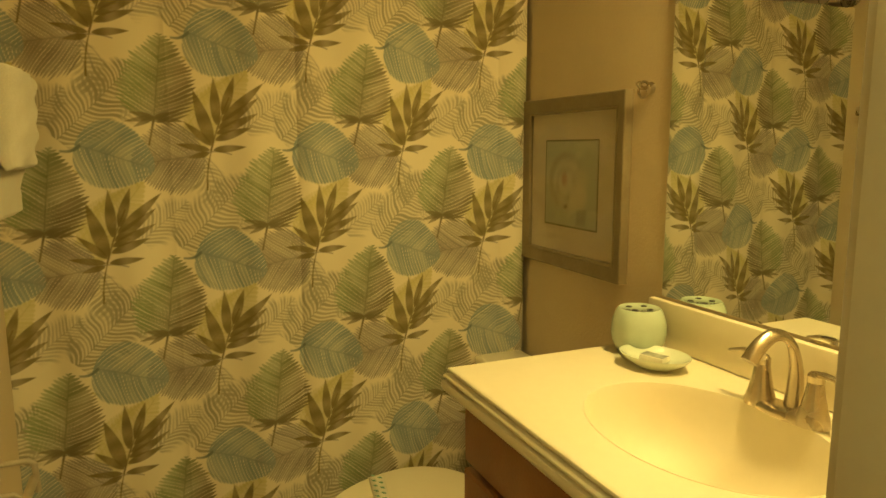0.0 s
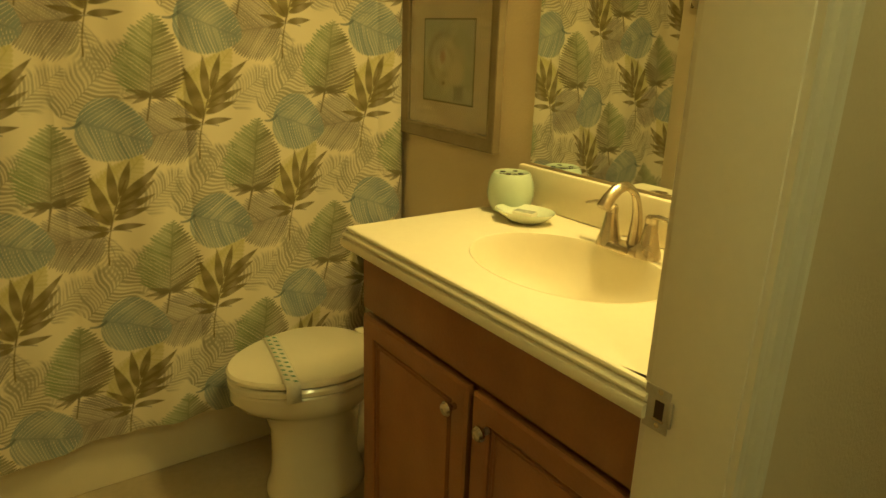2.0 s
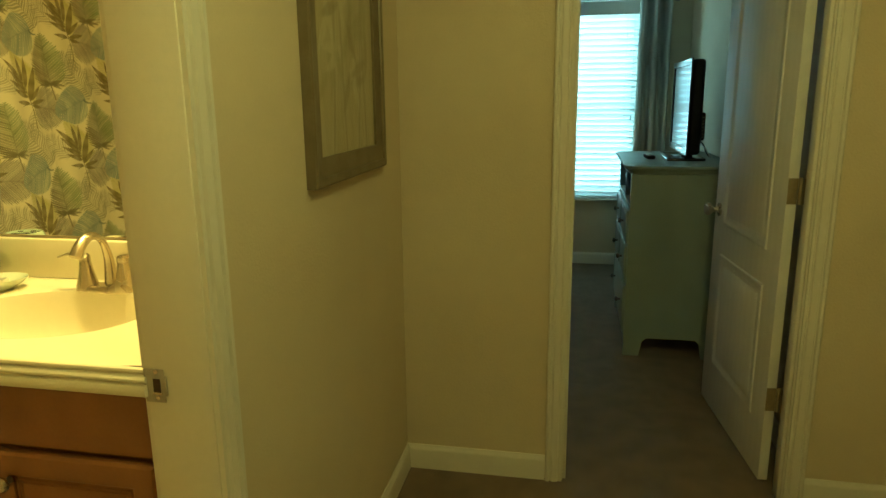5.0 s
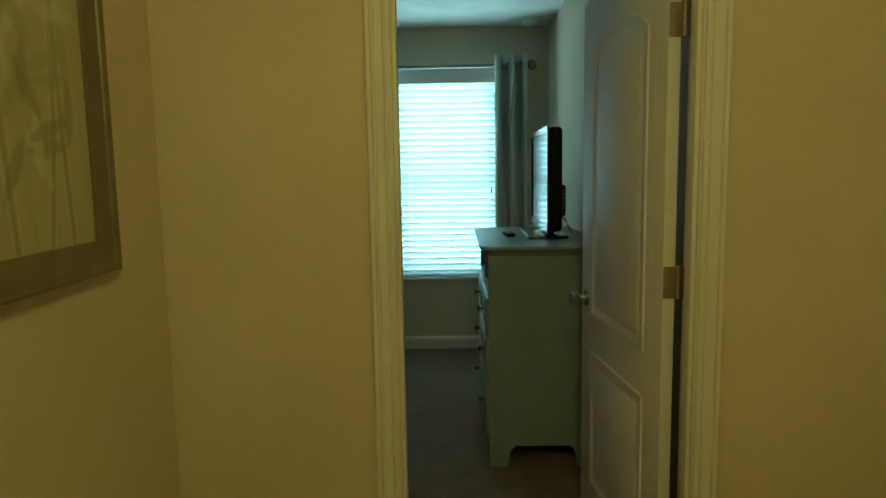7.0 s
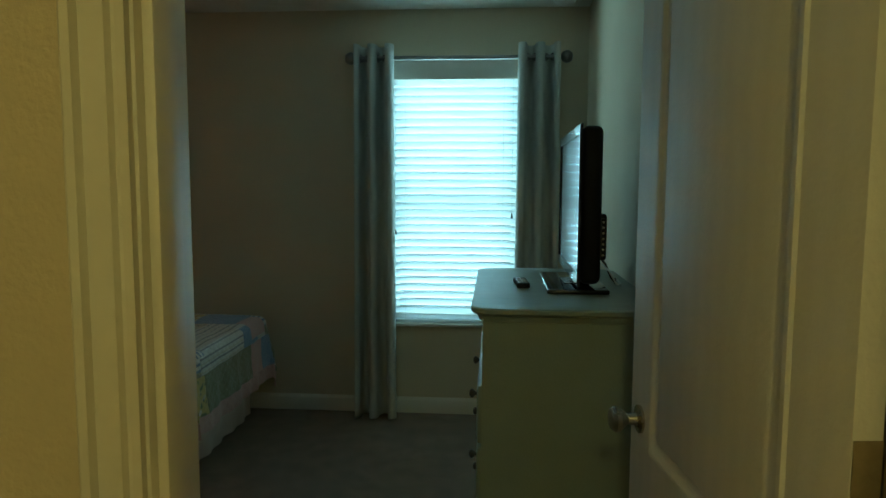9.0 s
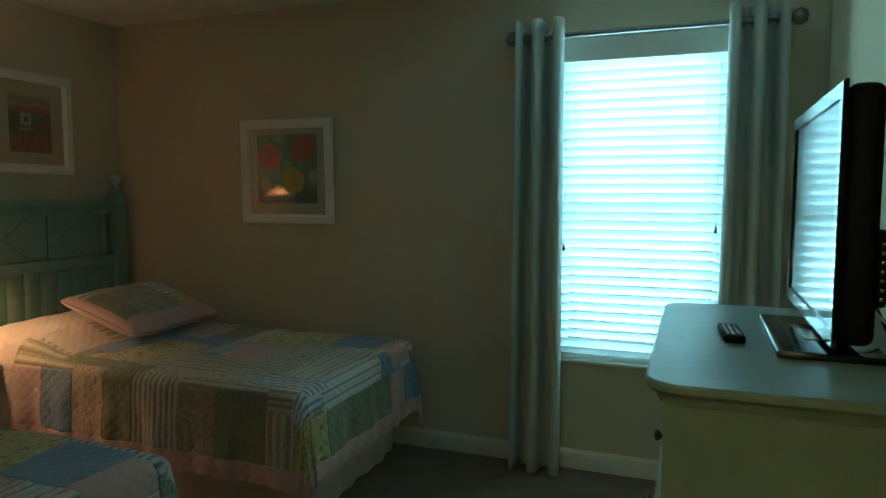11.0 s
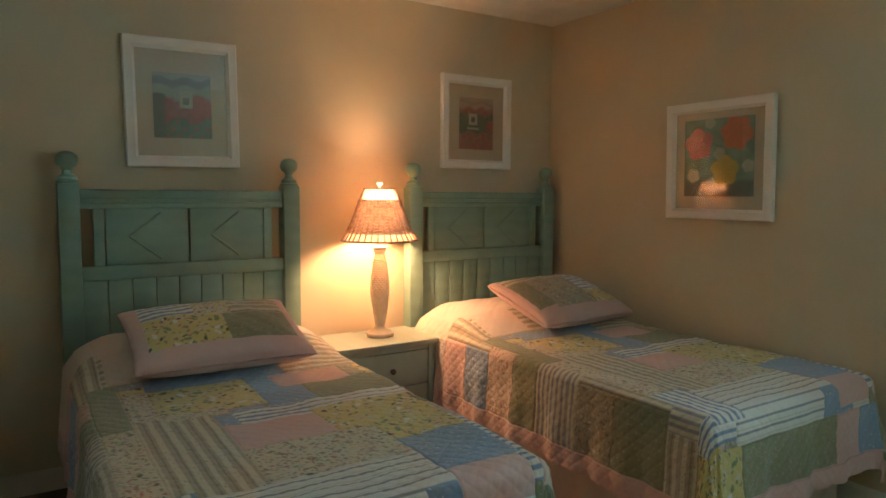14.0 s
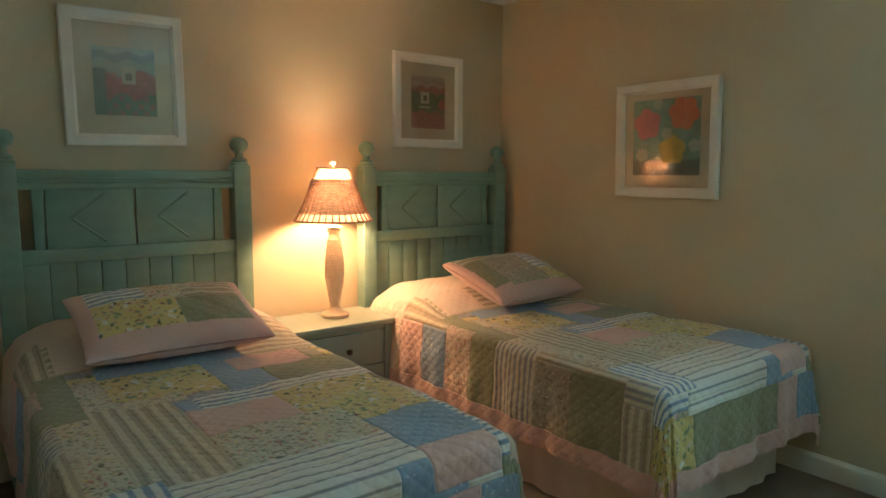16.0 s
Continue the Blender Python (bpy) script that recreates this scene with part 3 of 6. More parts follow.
tub = thing("bathtub", 0.36, 2.66, 0, 0, "bone white bathtub behind the shower curtain", "bathtub")
part("apron", box(-0.728, -0.315, 0, 0.728, -0.290, 0.36, 0.008), PORCELAIN, tub)
part("rim", sweep([(-0.725, -0.36, 0.36), (0.725, -0.36, 0.36), (0.725, 0.385, 0.36), (-0.725, 0.385, 0.36)], [(0, 0), (0, 0.02), (0.008, 0.028), (0.07, 0.024), (0.085, 0.01), (0.085, 0)], (0, 0, 1), True), PORCELAIN, tub)
part("basin", surface(lambda u, v: ((0.62 - 0.10 * v) * math.copysign(abs(math.cos(2 * math.pi * u)) ** 0.5, math.cos(2 * math.pi * u)), 0.012 + (0.30 - 0.06 * v) * math.copysign(abs(math.sin(2 * math.pi * u)) ** 0.5, math.sin(2 * math.pi * u)), 0.37 - 0.31 * min(1, v * 1.3)), 48, 12, close_u=True), PORCELAIN, tub)


def vanity():
    ob = thing("vanity_cabinet", 0.83, 1.18, 0, 0, "stained maple bathroom vanity cabinet with two panelled doors", "cabinet")
    x0, y0, y1, top = 0.578 - 0.83, 0.762 - 1.18, 1.598 - 1.18, 0.925
    part("body", box(x0 + 0.02, y0, 0.10, 0.25, y1, 0.74, 0.002), CABINET, ob)
    for sy in (y0, y1 - 0.016):
        part("side_panel", box(x0 + 0.02, sy, 0.7405, 0.25, sy + 0.016, top - 0.001, 0.001), CABINET, ob)
    # toe kick coloured dark for the shade under the cabinet
    part("toe_kick", box(x0 + 0.085, y0, 0.0, 0.25, y1, 0.10), SHADEBROWN, ob)
    part("face_rail", box(x0 + 0.013, y0, 0.10, x0 + 0.0198, y1, top - 0.001, 0.0015), CABINET, ob)
    part("false_drawer_front", box(x0 - 0.016, y0 + 0.006, 0.785, x0, y1 - 0.004, top - 0.006, 0.003), CABINET, ob)
    for a, b, knob in ((1.168, 1.588, 1.210), (0.775, 1.152, 1.106)):
        a, b, knob = a - 1.18, b - 1.18, knob - 1.18
        door = part("door", box(x0 - 0.014, a, 0.125, x0, b, 0.770, 0.002), CABINET, ob)
        edge = [(0, 0), (0.052, 0), (0.052, 0.004), (0.046, 0.008), (0.006, 0.008), (0, 0.003)]
        part("door_frame", sweep([(x0 - 0.0142, b, 0.125), (x0 - 0.0142, b, 0.770), (x0 - 0.0142, a, 0.770), (x0 - 0.0142, a, 0.125)][::-1], edge, (-1, 0, 0), True), CABINET, door)
        for off in (0.058, 0.066):
            part("bead", sweep([(x0 - 0.0142, b - off, 0.125 + off), (x0 - 0.0142, b - off, 0.770 - off), (x0 - 0.0142, a + off, 0.770 - off), (x0 - 0.0142, a + off, 0.125 + off)][::-1], [(0, 0), (0.004, 0), (0.002, 0.003)], (-1, 0, 0), True), CABINET, door)
        part("knob", lathe([(0.007, 0), (0.007, -0.010), (0.010, -0.014), (0.0155, -0.019), (0.0160, -0.024), (0.012, -0.029), (0.004, -0.0305)], x0 - 0.0222, knob - 0.006, 0.712, 20, "x"), NICKEL, door, "round brushed nickel knob")
    return ob


vanity()


def vanity_top():
    ob = thing("countertop", 0.81, 1.19, 0.925, 0, "cream cultured marble vanity top with integral oval basin", "countertop")
    fx, bx, y0, y1, h = 0.552 - 0.81, 1.088 - 0.81, 0.757 - 1.19, 1.636 - 1.19, 0.051
    cx, cy, ra, rb = -0.002, -0.008, 0.173, 0.236
    # flat top with the oval opening
    bm = bmesh.new()
    n = 72
    oval = [bm.verts.new((cx + ra * math.cos(2 * math.pi * i / n), cy + rb * math.sin(2 * math.pi * i / n), h)) for i in range(n)]
    rim = []
    for i in range(n):
        dx, dy = math.cos(2 * math.pi * i / n), math.sin(2 * math.pi * i / n)
        k = min((bx - cx) / dx if dx > 1e-6 else 9, (fx - cx) / dx if dx < -1e-6 else 9, (y1 - cy) / dy if dy > 1e-6 else 9, (y0 - cy) / dy if dy < -1e-6 else 9)
        rim.append(bm.verts.new((cx + dx * k, cy + dy * k, h)))
    for i in range(n):
        bm.faces.new((oval[i], oval[(i + 1) % n], rim[(i + 1) % n], rim[i]))
    for sx, sy in ((fx, y0), (fx, y1), (bx, y0), (bx, y1)):
        near = sorted(range(n), key=lambda i: (rim[i].co.x - sx) ** 2 + (rim[i].co.y - sy) ** 2)[:2]
        if (near[0] - near[1]) % n in (1, n - 1):
            bm.faces.new((rim[near[0]], rim[near[1]], bm.verts.new((sx, sy, h))))
    # basin, from a soft rolled lip down to the drain
    prof = [(1.0, 0.0), (0.994, 0.0012), (0.984, 0.0006), (0.974, -0.004), (0.962, -0.014), (0.940, -0.034), (0.905, -0.062), (0.84, -0.092), (0.73, -0.118), (0.57, -0.138), (0.38, -0.149), (0.16, -0.154), (0.07, -0.156)]
    last = oval
    for s, dz in prof[1:]:
        ring = [bm.verts.new((cx + 0.012 * (1 - s) + ra * s * math.cos(2 * math.pi * i / n), cy + rb * s * math.sin(2 * math.pi * i / n), h + dz)) for i in range(n)]
        for i in range(n):
            bm.faces.new((last[i], ring[i], ring[(i + 1) % n], last[(i + 1) % n]))
        last = ring
    bm.faces.new(last)
    part("top", bm, COUNTER, ob)
    # ogee edge along the front and the free end
    lip = [(0, 0), (0, 0.051), (-0.004, 0.0508), (-0.0075, 0.049), (-0.0090, 0.0455), (-0.0080, 0.0425), (-0.0035, 0.0400), (-0.0035, 0.0385), (-0.0125, 0.0365), (-0.0155, 0.0325), (-0.0155, 0.0285), (-0.0120, 0.0255), (-0.0085, 0.0245), (-0.0085, 0.0225), (-0.0170, 0.0205), (-0.019, 0.015), (-0.019, 0.006), (-0.016, 0.0)]
    part("ogee_edge", sweep([(fx, y0, 0), (fx, y1, 0), (bx, y1, 0)], [(-a, b) for a, b in lip], (0, 0, 1)), COUNTER, ob)
    part("backsplash", box(bx - 0.020, y0, h + 0.001, bx, y1, h + 0.109, 0.004), COUNTER, ob)
    drain = part("drain", lathe([(0.022, 0), (0.022, 0.003), (0.015, 0.004), (0.004, 0.002)], cx + 0.012, cy, h - 0.1555, 24), NICKEL, ob)
    return ob


vanity_top()


def faucet():
    ob = thing("faucet", 0.985, 1.170, 0.977, 0, "brushed nickel two-handle bathroom faucet with high arc spout", "faucet")
    part("base", lathe([(0.030, 0), (0.030, 0.008), (0.026, 0.014), (0.02, 0.016)], 0, 0, 0, 36, sx=0.95, sy=2.75), NICKEL, ob)
    pts = [(0.018, 0, 0.012), (0.020, 0, 0.05), (0.018, 0, 0.085), (0.006, 0, 0.122), (-0.018, 0, 0.144), (-0.046, 0, 0.147), (-0.074, 0, 0.131), (-0.094, 0, 0.108)]
    smooth = []
    for i in range(len(pts) - 1):
        a, b, c, d = (Vector(pts[max(0, min(len(pts) - 1, j))]) for j in (i - 1, i, i + 1, i + 2))
        for k in range(5):
            t = k / 5
            smooth.append(0.5 * (2 * b + (c - a) * t + (2 * a - 5 * b + 4 * c - d) * t * t + (3 * b - a - 3 * c + d) * t ** 3))
    smooth.append(Vector(pts[-1]))
    n = len(smooth)
    part("spout", tube(smooth, [0.023 - 0.0115 * min(1, i / n * 2.2) + 0.0035 * max(0, i / n - 0.6) / 0.4 for i in range(n)], 20, flat=0.72), NICKEL, ob)
    part("lift_rod", tube([(0.036, 0, 0.01), (0.036, 0, 0.075)], [0.0028, 0.0028], 8), NICKEL, ob)
    for s in (-1, 1):
        h = part("handle", lathe([(0.028, 0.002), (0.0275, 0.010), (0.022, 0.028), (0.0165, 0.054), (0.0135, 0.074), (0.0128, 0.0755), (0.0140, 0.077), (0.0138, 0.088), (0.010, 0.093)], 0, 0.054 * s, 0, 24), NICKEL, ob)
        part("lever", tube([(0.0, 0.054 * s - 0.006 * s, 0.087), (-0.001, 0.054 * s + 0.014 * s, 0.093), (-0.003, 0.054 * s + 0.044 * s, 0.092), (-0.006, 0.054 * s + 0.070 * s, 0.084)], [0.011, 0.0095, 0.0075, 0.0055], 12, flat=0.55), NICKEL, h)
    return ob


faucet()

solo("wall_mirror_panel", box(1.0835, 0.758, 1.093, 1.0895, 1.606, 2.02), MIRROR, "large frameless wall mirror above the vanity backsplash", "mirror")


def toothbrush_holder():
    ob = thing("toothbrush_holder", 0.992, 1.574, 0.977, 0, "round aqua glazed ceramic toothbrush holder", "toothbrush holder")
    part("cup", lathe([(0.044, 0), (0.049, 0.003), (0.059, 0.026), (0.0625, 0.048), (0.060, 0.074), (0.052, 0.096), (0.048, 0.101), (0.044, 0.099)], 0, 0, 0, 40), CERAMIC, ob)
    for k in range(4):
        a = math.pi / 2 * k + 0.5
        # dark discs on the closed top paint the shade of the brush holes
        part("brush_hole_shade", lathe([(0.0072, 0), (0.0072, 0.0022)], 0.025 * math.cos(a), 0.025 * math.sin(a), 0.0995, 16), HOLESHADE, ob)
    part("rim", lathe([(0.046, 0.0), (0.049, 0.002), (0.046, 0.004), (0.042, 0.002)], 0, 0, 0.0985, 40), CERAMIC, ob)


toothbrush_holder()
dish = thing("soap_dish", 0.950, 1.468, 0.977, 20, "pale aqua glazed oval soap dish on the vanity top", "soap dish")
part("dish", lathe([(0.035, 0), (0.040, 0.002), (0.062, 0.016), (0.072, 0.026), (0.073, 0.029), (0.069, 0.028), (0.055, 0.018), (0.03, 0.012)], 0, 0, 0, 40, sx=0.80, sy=1.08), CERAMICPALE, dish)
soap = thing("wrapped_soap", 0.950, 1.468, 0.9905, 20, "small paper-wrapped guest soap lying in the dish", "soap")
part("wrapper", box(-0.017, -0.028, 0, 0.017, 0.028, 0.012, 0.003), PAPER, soap)
part("printed_label", box(-0.013, -0.026, 0.0122, 0.013, 0.026, 0.0128), SOAPWRAP, soap)


def toilet():
    ob = thing("toilet", 0.842, 2.025, 0, 0, "bone white porcelain toilet with closed lid", "toilet")

    def egg(u, length, wide, back):
        a = 2 * math.pi * u
        c, s = math.cos(a), math.sin(a)
        x = -c * length * (1.0 if c > 0 else 0.72)
        return x + back, s * wide * (1 - 0.10 * max(0, c))

    def ring_body(levels, n=48):
        bm = bmesh.new()
        rings = []
        for ln, wd, bk, z in levels:
            rings.append([bm.verts.new((*egg(i / n, ln, wd, bk), z)) for i in range(n)])
        for a, b in zip(rings, rings[1:]):
            for i in range(n):
                bm.faces.new((a[i], a[(i + 1) % n], b[(i + 1) % n], b[i]))
        bm.faces.new(rings[0])
        bm.faces.new(rings[-1])
        return bm

    part("bowl", ring_body([(0.190, 0.128, -0.200, 0.0), (0.193, 0.131, -0.200, 0.02), (0.186, 0.124, -0.200, 0.045), (0.174, 0.115, -0.200, 0.075), (0.168, 0.112, -0.200, 0.15), (0.168, 0.114, -0.202, 0.24), (0.186, 0.134, -0.206, 0.295), (0.214, 0.152, -0.210, 0.32), (0.25, 0.175, -0.215, 0.345), (0.265, 0.183, -0.22, 0.37), (0.265, 0.183, -0.22, 0.404), (0.26, 0.179, -0.22, 0.409)]), PORCELAIN, ob)
    part("trapway", tube([(-0.20, 0, 0.10), (-0.05, 0.0, 0.16), (0.06, 0, 0.20), (0.16, 0, 0.14), (0.17, 0, 0.02)], [0.075, 0.085, 0.09, 0.09, 0.095], 20), PORCELAIN, ob)
    part("seat", ring_body([(0.262, 0.184, -0.22, 0.412), (0.270, 0.189, -0.22, 0.417), (0.270, 0.189, -0.22, 0.430), (0.262, 0.184, -0.22, 0.437)]), PORCELAIN, ob)
    part("lid", ring_body([(0.262, 0.184, -0.22, 0.442), (0.272, 0.191, -0.22, 0.447), (0.272, 0.191, -0.22, 0.457), (0.265, 0.186, -0.22, 0.465), (0.20, 0.14, -0.21, 0.4685), (0.05, 0.04, -0.2, 0.4695)]), PORCELAIN, ob)
    for s in (-1, 1):
        part("hinge_cap", box(-0.035, 0.07 * s - 0.02, 0.410, 0.0, 0.07 * s + 0.02, 0.466, 0.006), PORCELAIN, ob)
    part("tank", box(0.065, -0.21, 0.40, 0.215, 0.21, 0.745, 0.022, seg=4), PORCELAIN, ob)
    part("tank_lid", box(0.052, -0.222, 0.747, 0.223, 0.222, 0.785, 0.012, seg=3), PORCELAIN, ob)
    lever = part("flush_lever", lathe([(0.014, 0), (0.014, -0.008), (0.008, -0.012)], 0.064, 0.15, 0.69, 16, "x"), CHROME, ob)
    part("arm", tube([(0.053, 0.15, 0.69), (0.051, 0.11, 0.685), (0.051, 0.075, 0.682)], [0.006, 0.005, 0.006], 8), CHROME, lever)
    return ob


toilet()


def seat_band():
    """Paper band laid over the lid and folded down at the near rim."""
    ob = thing("paper_seat_band", 0.842, 2.025, 0.468, 0, "white paper hygiene band with green marks across the toilet lid", "paper band")
    a, b = Vector((-0.30, 0.166)), Vector((-0.36, -0.166))
    path = [(a.x, a.y, -0.030), (a.x, a.y + 0.004, -0.004)] + [(a.x + (b.x - a.x) * t, a.y - 0.004 + (b.y - a.y + 0.008) * t, 0.0035) for t in (0.02, 0.25, 0.5, 0.75, 0.98)] + [(b.x, b.y - 0.005, -0.006), (b.x - 0.002, b.y - 0.008, -0.055)]
    bm = bmesh.new()
    d = (b - a).normalized()
    w = Vector((-d.y, d.x, 0)) * 0.021
    rows = [(bm.verts.new(Vector(p) + w), bm.verts.new(Vector(p) - w)) for p in path]
    for r, s in zip(rows, rows[1:]):
        bm.faces.new((r[0], r[1], s[1], s[0]))
    band = part("band", bm, PAPER, ob)
    mod = band.modifiers.new("thickness", "SOLIDIFY")
    mod.thickness = 0.0012
    for k in range(11):
        t = 0.05 + 0.09 * k
        for s in (-1, 1):
            c = Vector((a.x + (b.x - a.x) * t, a.y + (b.y - a.y) * t, 0.0048)) + w * 0.45 * s + Vector((d.x, d.y, 0)) * 0.008 * s
            m = bmesh.new()
            q = [c + w * 0.34 * i + Vector((d.x, d.y, 0)) * 0.008 * j for i, j in ((-1, -0.9), (0.6, -0.7), (1, 0.6), (-0.3, 0.3))]
            lo = [m.verts.new(v) for v in q]
            hi = [m.verts.new(v + Vector((0, 0, 0.0006))) for v in q]
            m.faces.new(hi)
            m.faces.new(lo[::-1])
            for i in range(4):
                m.faces.new((lo[i], lo[(i + 1) % 4], hi[(i + 1) % 4], hi[i]))
            part("green_mark", m, GREENINK, ob)


seat_band()


def picture_art(fn, w, h, res):
    """A flat print, upright in x and z, coloured by fn(u, v) and paled by a painted glass haze."""
    nu, nv = max(8, int(w / res)), max(8, int(h / res))
    u, v = np.meshgrid(np.linspace(0, 1, nu), np.linspace(0, 1, nv))
    pts = np.stack([(u - 0.5) * w, np.zeros_like(u), (v - 0.5) * h], -1)
    # flattened and lifted: the glass's pale reflection is put into the print colours
    return grid_mesh("print", pts, PRINTED, np.clip(fn(u, v) * 0.86 + 0.07, 0.01, 0.9))


def framed_picture(label, w, h, moulding, frame_mat, print_w, print_h, fn, m, border=None, group="", glass=True, frame_label="", res=0.004, drop=0.0, mat=None):
    """A framed print that faces -y in its own axes; its back is the plane y = 0."""
    ob = tagged(new("framed_picture"), label, "picture", group)
    ob.matrix_basis = m
    part("frame", sweep([(-w / 2, 0, -h / 2), (w / 2, 0, -h / 2), (w / 2, 0, h / 2), (-w / 2, 0, h / 2)], moulding, (0, -1, 0), True), frame_mat, ob, frame_label)
    inner = max(a for a, b in moulding)
    part("mat_board", box(-w / 2 + inner * 0.8, -0.007, -h / 2 + inner * 0.8, w / 2 - inner * 0.8, -0.004, h / 2 - inner * 0.8), mat or MATBOARD, ob)
    art = part("print", picture_art(fn, print_w, print_h, res), PRINTED, ob)
    art.location = (0, -0.0085, drop)
    if border:
        x, z = print_w / 2, print_h / 2
        part("mat_border", sweep([(-x, -0.0072, drop - z), (x, -0.0072, drop - z), (x, -0.0072, drop + z), (-x, -0.0072, drop + z)], [(0, 0), (-border[0], 0), (-border[0], 0.0008), (0, 0.0008)], (0, -1, 0), True), border[1], ob)
    if glass:
        pane = part("glass", box(-w / 2 + inner * 0.7, -0.0125, -h / 2 + inner * 0.7, w / 2 - inner * 0.7, -0.0105, h / 2 - inner * 0.7), GLASS, ob)
        pane.visible_shadow = False
    return ob


def mix_paint(base, mask, colour):
    return base * (1 - mask[..., None]) + np.array(colour) * mask[..., None]


def soft(v, w=0.03):
    return np.clip(v / w + 0.5, 0, 1)


def shell_art(u, v):
    c = np.empty(u.shape + (3,))
    c[:] = (0.50, 0.46, 0.33)
    c = mix_paint(c, soft(0.4 * np.sin(u * 9 + v * 5) * np.sin(v * 13) + 0.2 * np.sin(u * 31 + v * 17), 1.2) * 0.35, (0.40, 0.38, 0.28))
    du, dv = u - 0.42, v - 0.50
    r, a = np.hypot(du, dv), np.arctan2(dv, du)
    c = mix_paint(c, soft(0.36 + 0.05 * np.cos(a * 2 + 0.6) + 0.02 * np.sin(a * 7) - r, 0.10) * 0.75, (0.60, 0.50, 0.34))
    c = mix_paint(c, soft(0.045 - np.abs(r - 0.30 - 0.03 * np.sin(a)), 0.07) * np.clip(0.5 - 0.6 * np.cos(a + 0.5), 0, 1) * 0.6, (0.30, 0.22, 0.13))
    c = mix_paint(c, soft(0.03 - np.abs(r - 0.17), 0.05) * 0.35, (0.38, 0.27, 0.17))
    c = mix_paint(c, soft(0.15 - np.hypot(u - 0.66, v - 0.36), 0.08) * 0.7, (0.66, 0.55, 0.38))
    c = mix_paint(c, soft(0.055 - np.hypot(du + 0.03, (dv - 0.05) * 0.7), 0.05) * 0.75, (0.40, 0.16, 0.09))
    c = mix_paint(c, soft(0.09 - np.maximum(np.abs(u - 0.72), np.abs(v - 0.12)), 0.05) * 0.6, (0.22, 0.20, 0.13))
    c = mix_paint(c, soft(0.035 - np.hypot(u - 0.42, (v - 0.23) * 1.6), 0.03) * 0.8, (0.20, 0.12, 0.07))
    side = np.minimum(np.minimum(u, 1 - u), np.minimum(v, 1 - v))
    return mix_paint(c, soft(0.012 - side, 0.008), (0.15, 0.13, 0.08))


WIDE_FLAT = [(0, 0), (0, 0.024), (0.003, 0.026), (0.036, 0.018), (0.039, 0.020), (0.045, 0.017), (0.045, 0.004)]
framed_picture("champagne-framed shell print hanging on the bathroom wall", 0.515, 0.490, WIDE_FLAT, FRAMEGOLD, 0.262, 0.246, shell_art, pose(1.0895, 2.003, 1.338, 0, 0, 90) @ pose(0, 0, 0, 0, 0, 180), border=(0.003, FRAMEBRONZE), frame_label="wide champagne frame", mat=MATTAN)

hook = thing("robe_hook", 1.0895, 1.682, 1.58, 0, "small nickel robe hook ring on the bathroom wall", "hook")
part("plate", lathe([(0.015, 0), (0.015, -0.003), (0.011, -0.008), (0.005, -0.010)], 0, 0, 0, 24, "x"), NICKEL, hook)
part("peg", tube([(-0.008, 0, 0), (-0.030, 0, 0.0), (-0.040, 0, 0.012)], [0.006, 0.005, 0.007], 10), NICKEL, hook)
part("ring", sweep_ring(-0.022, 0, -0.004, 0.019, 0.0032), NICKEL, hook)


def towel_bar():
    ob = thing("towel_bar", -0.37, 2.0, 1.575, 0, "nickel towel bar on the bathroom wall", "towel bar")
    part("bar", tube([(0.062, -0.30, 0), (0.062, 0.155, 0)], 0.009, 14), NICKEL, ob)
    for y in (-0.29, 0.145):
        part("post", box(0.0, y - 0.018, -0.018, 0.072, y + 0.018, 0.018, 0.005), NICKEL, ob)


towel_bar()


def hanging_towel(name, x, y0, y1, top, bottom, thick, label, seed):
    """A folded towel hung over the bar: one soft rounded slab with ripples."""
    rnd = random.Random(seed)
    ph = [rnd.uniform(0, 6) for _ in range(4)]

    def fn(u, v):
        a = 2 * math.pi * u
        z = top - (top - bottom) * v
        fat = thick * (0.55 + 0.45 * math.sin(math.pi * min(1, 0.12 + v * 1.2))) * (1 + 0.16 * math.sin(v * 9 + ph[0]))
        c, s = math.cos(a), math.sin(a)
        yy = (y1 - y0) / 2 * math.copysign(abs(c) ** 0.35, c)
        xx = fat * math.copysign(abs(s) ** 0.6, s) + 0.004 * math.sin(yy * 50 + ph[1]) + 0.003 * math.sin(v * 22 + yy * 30 + ph[2])
        pinch = 0.5 if v in (0.0, 1.0) else 1.0
        return (x + xx * pinch, (y0 + y1) / 2 + yy * (1 - 0.015 * math.sin(v * 7 + ph[3])), z)

    bm = surface(fn, 64, 30, close_u=True)
    bm.verts.ensure_lookup_table()
    bm.faces.new([bm.verts[i] for i in range(64)])
    bm.faces.new([bm.verts[i] for i in range(64 * 29, 64 * 30)])
    ob = thing(name, 0, 0, 0, 0, label, "towel")
    part("terry_cloth", bm, TOWEL, ob)
    return ob


hanging_towel("bath_towel", -0.303, 1.74, 2.105, 1.596, 1.305, 0.048, "cream terry bath towel folded over the towel bar", 3)
hanging_towel("hand_towel", -0.250, 1.76, 2.01, 1.590, 1.405, 0.034, "folded cream hand towel hung over the bath towel", 4)

holder = thing("toilet_paper_holder", -0.37, 1.82, 0.79, 0, "dark metal toilet paper holder on the bathroom wall", "paper holder")
for y in (-0.075, 0.075):
    part("arm", tube([(0.0, y, 0.02), (0.085, y, 0.02), (0.095, y, 0.012), (0.098, y, -0.05)], 0.006, 10), BRASS, holder)
part("roller", tube([(0.092, -0.075, -0.02), (0.092, 0.075, -0.02)], 0.009, 12), BRASS, holder)
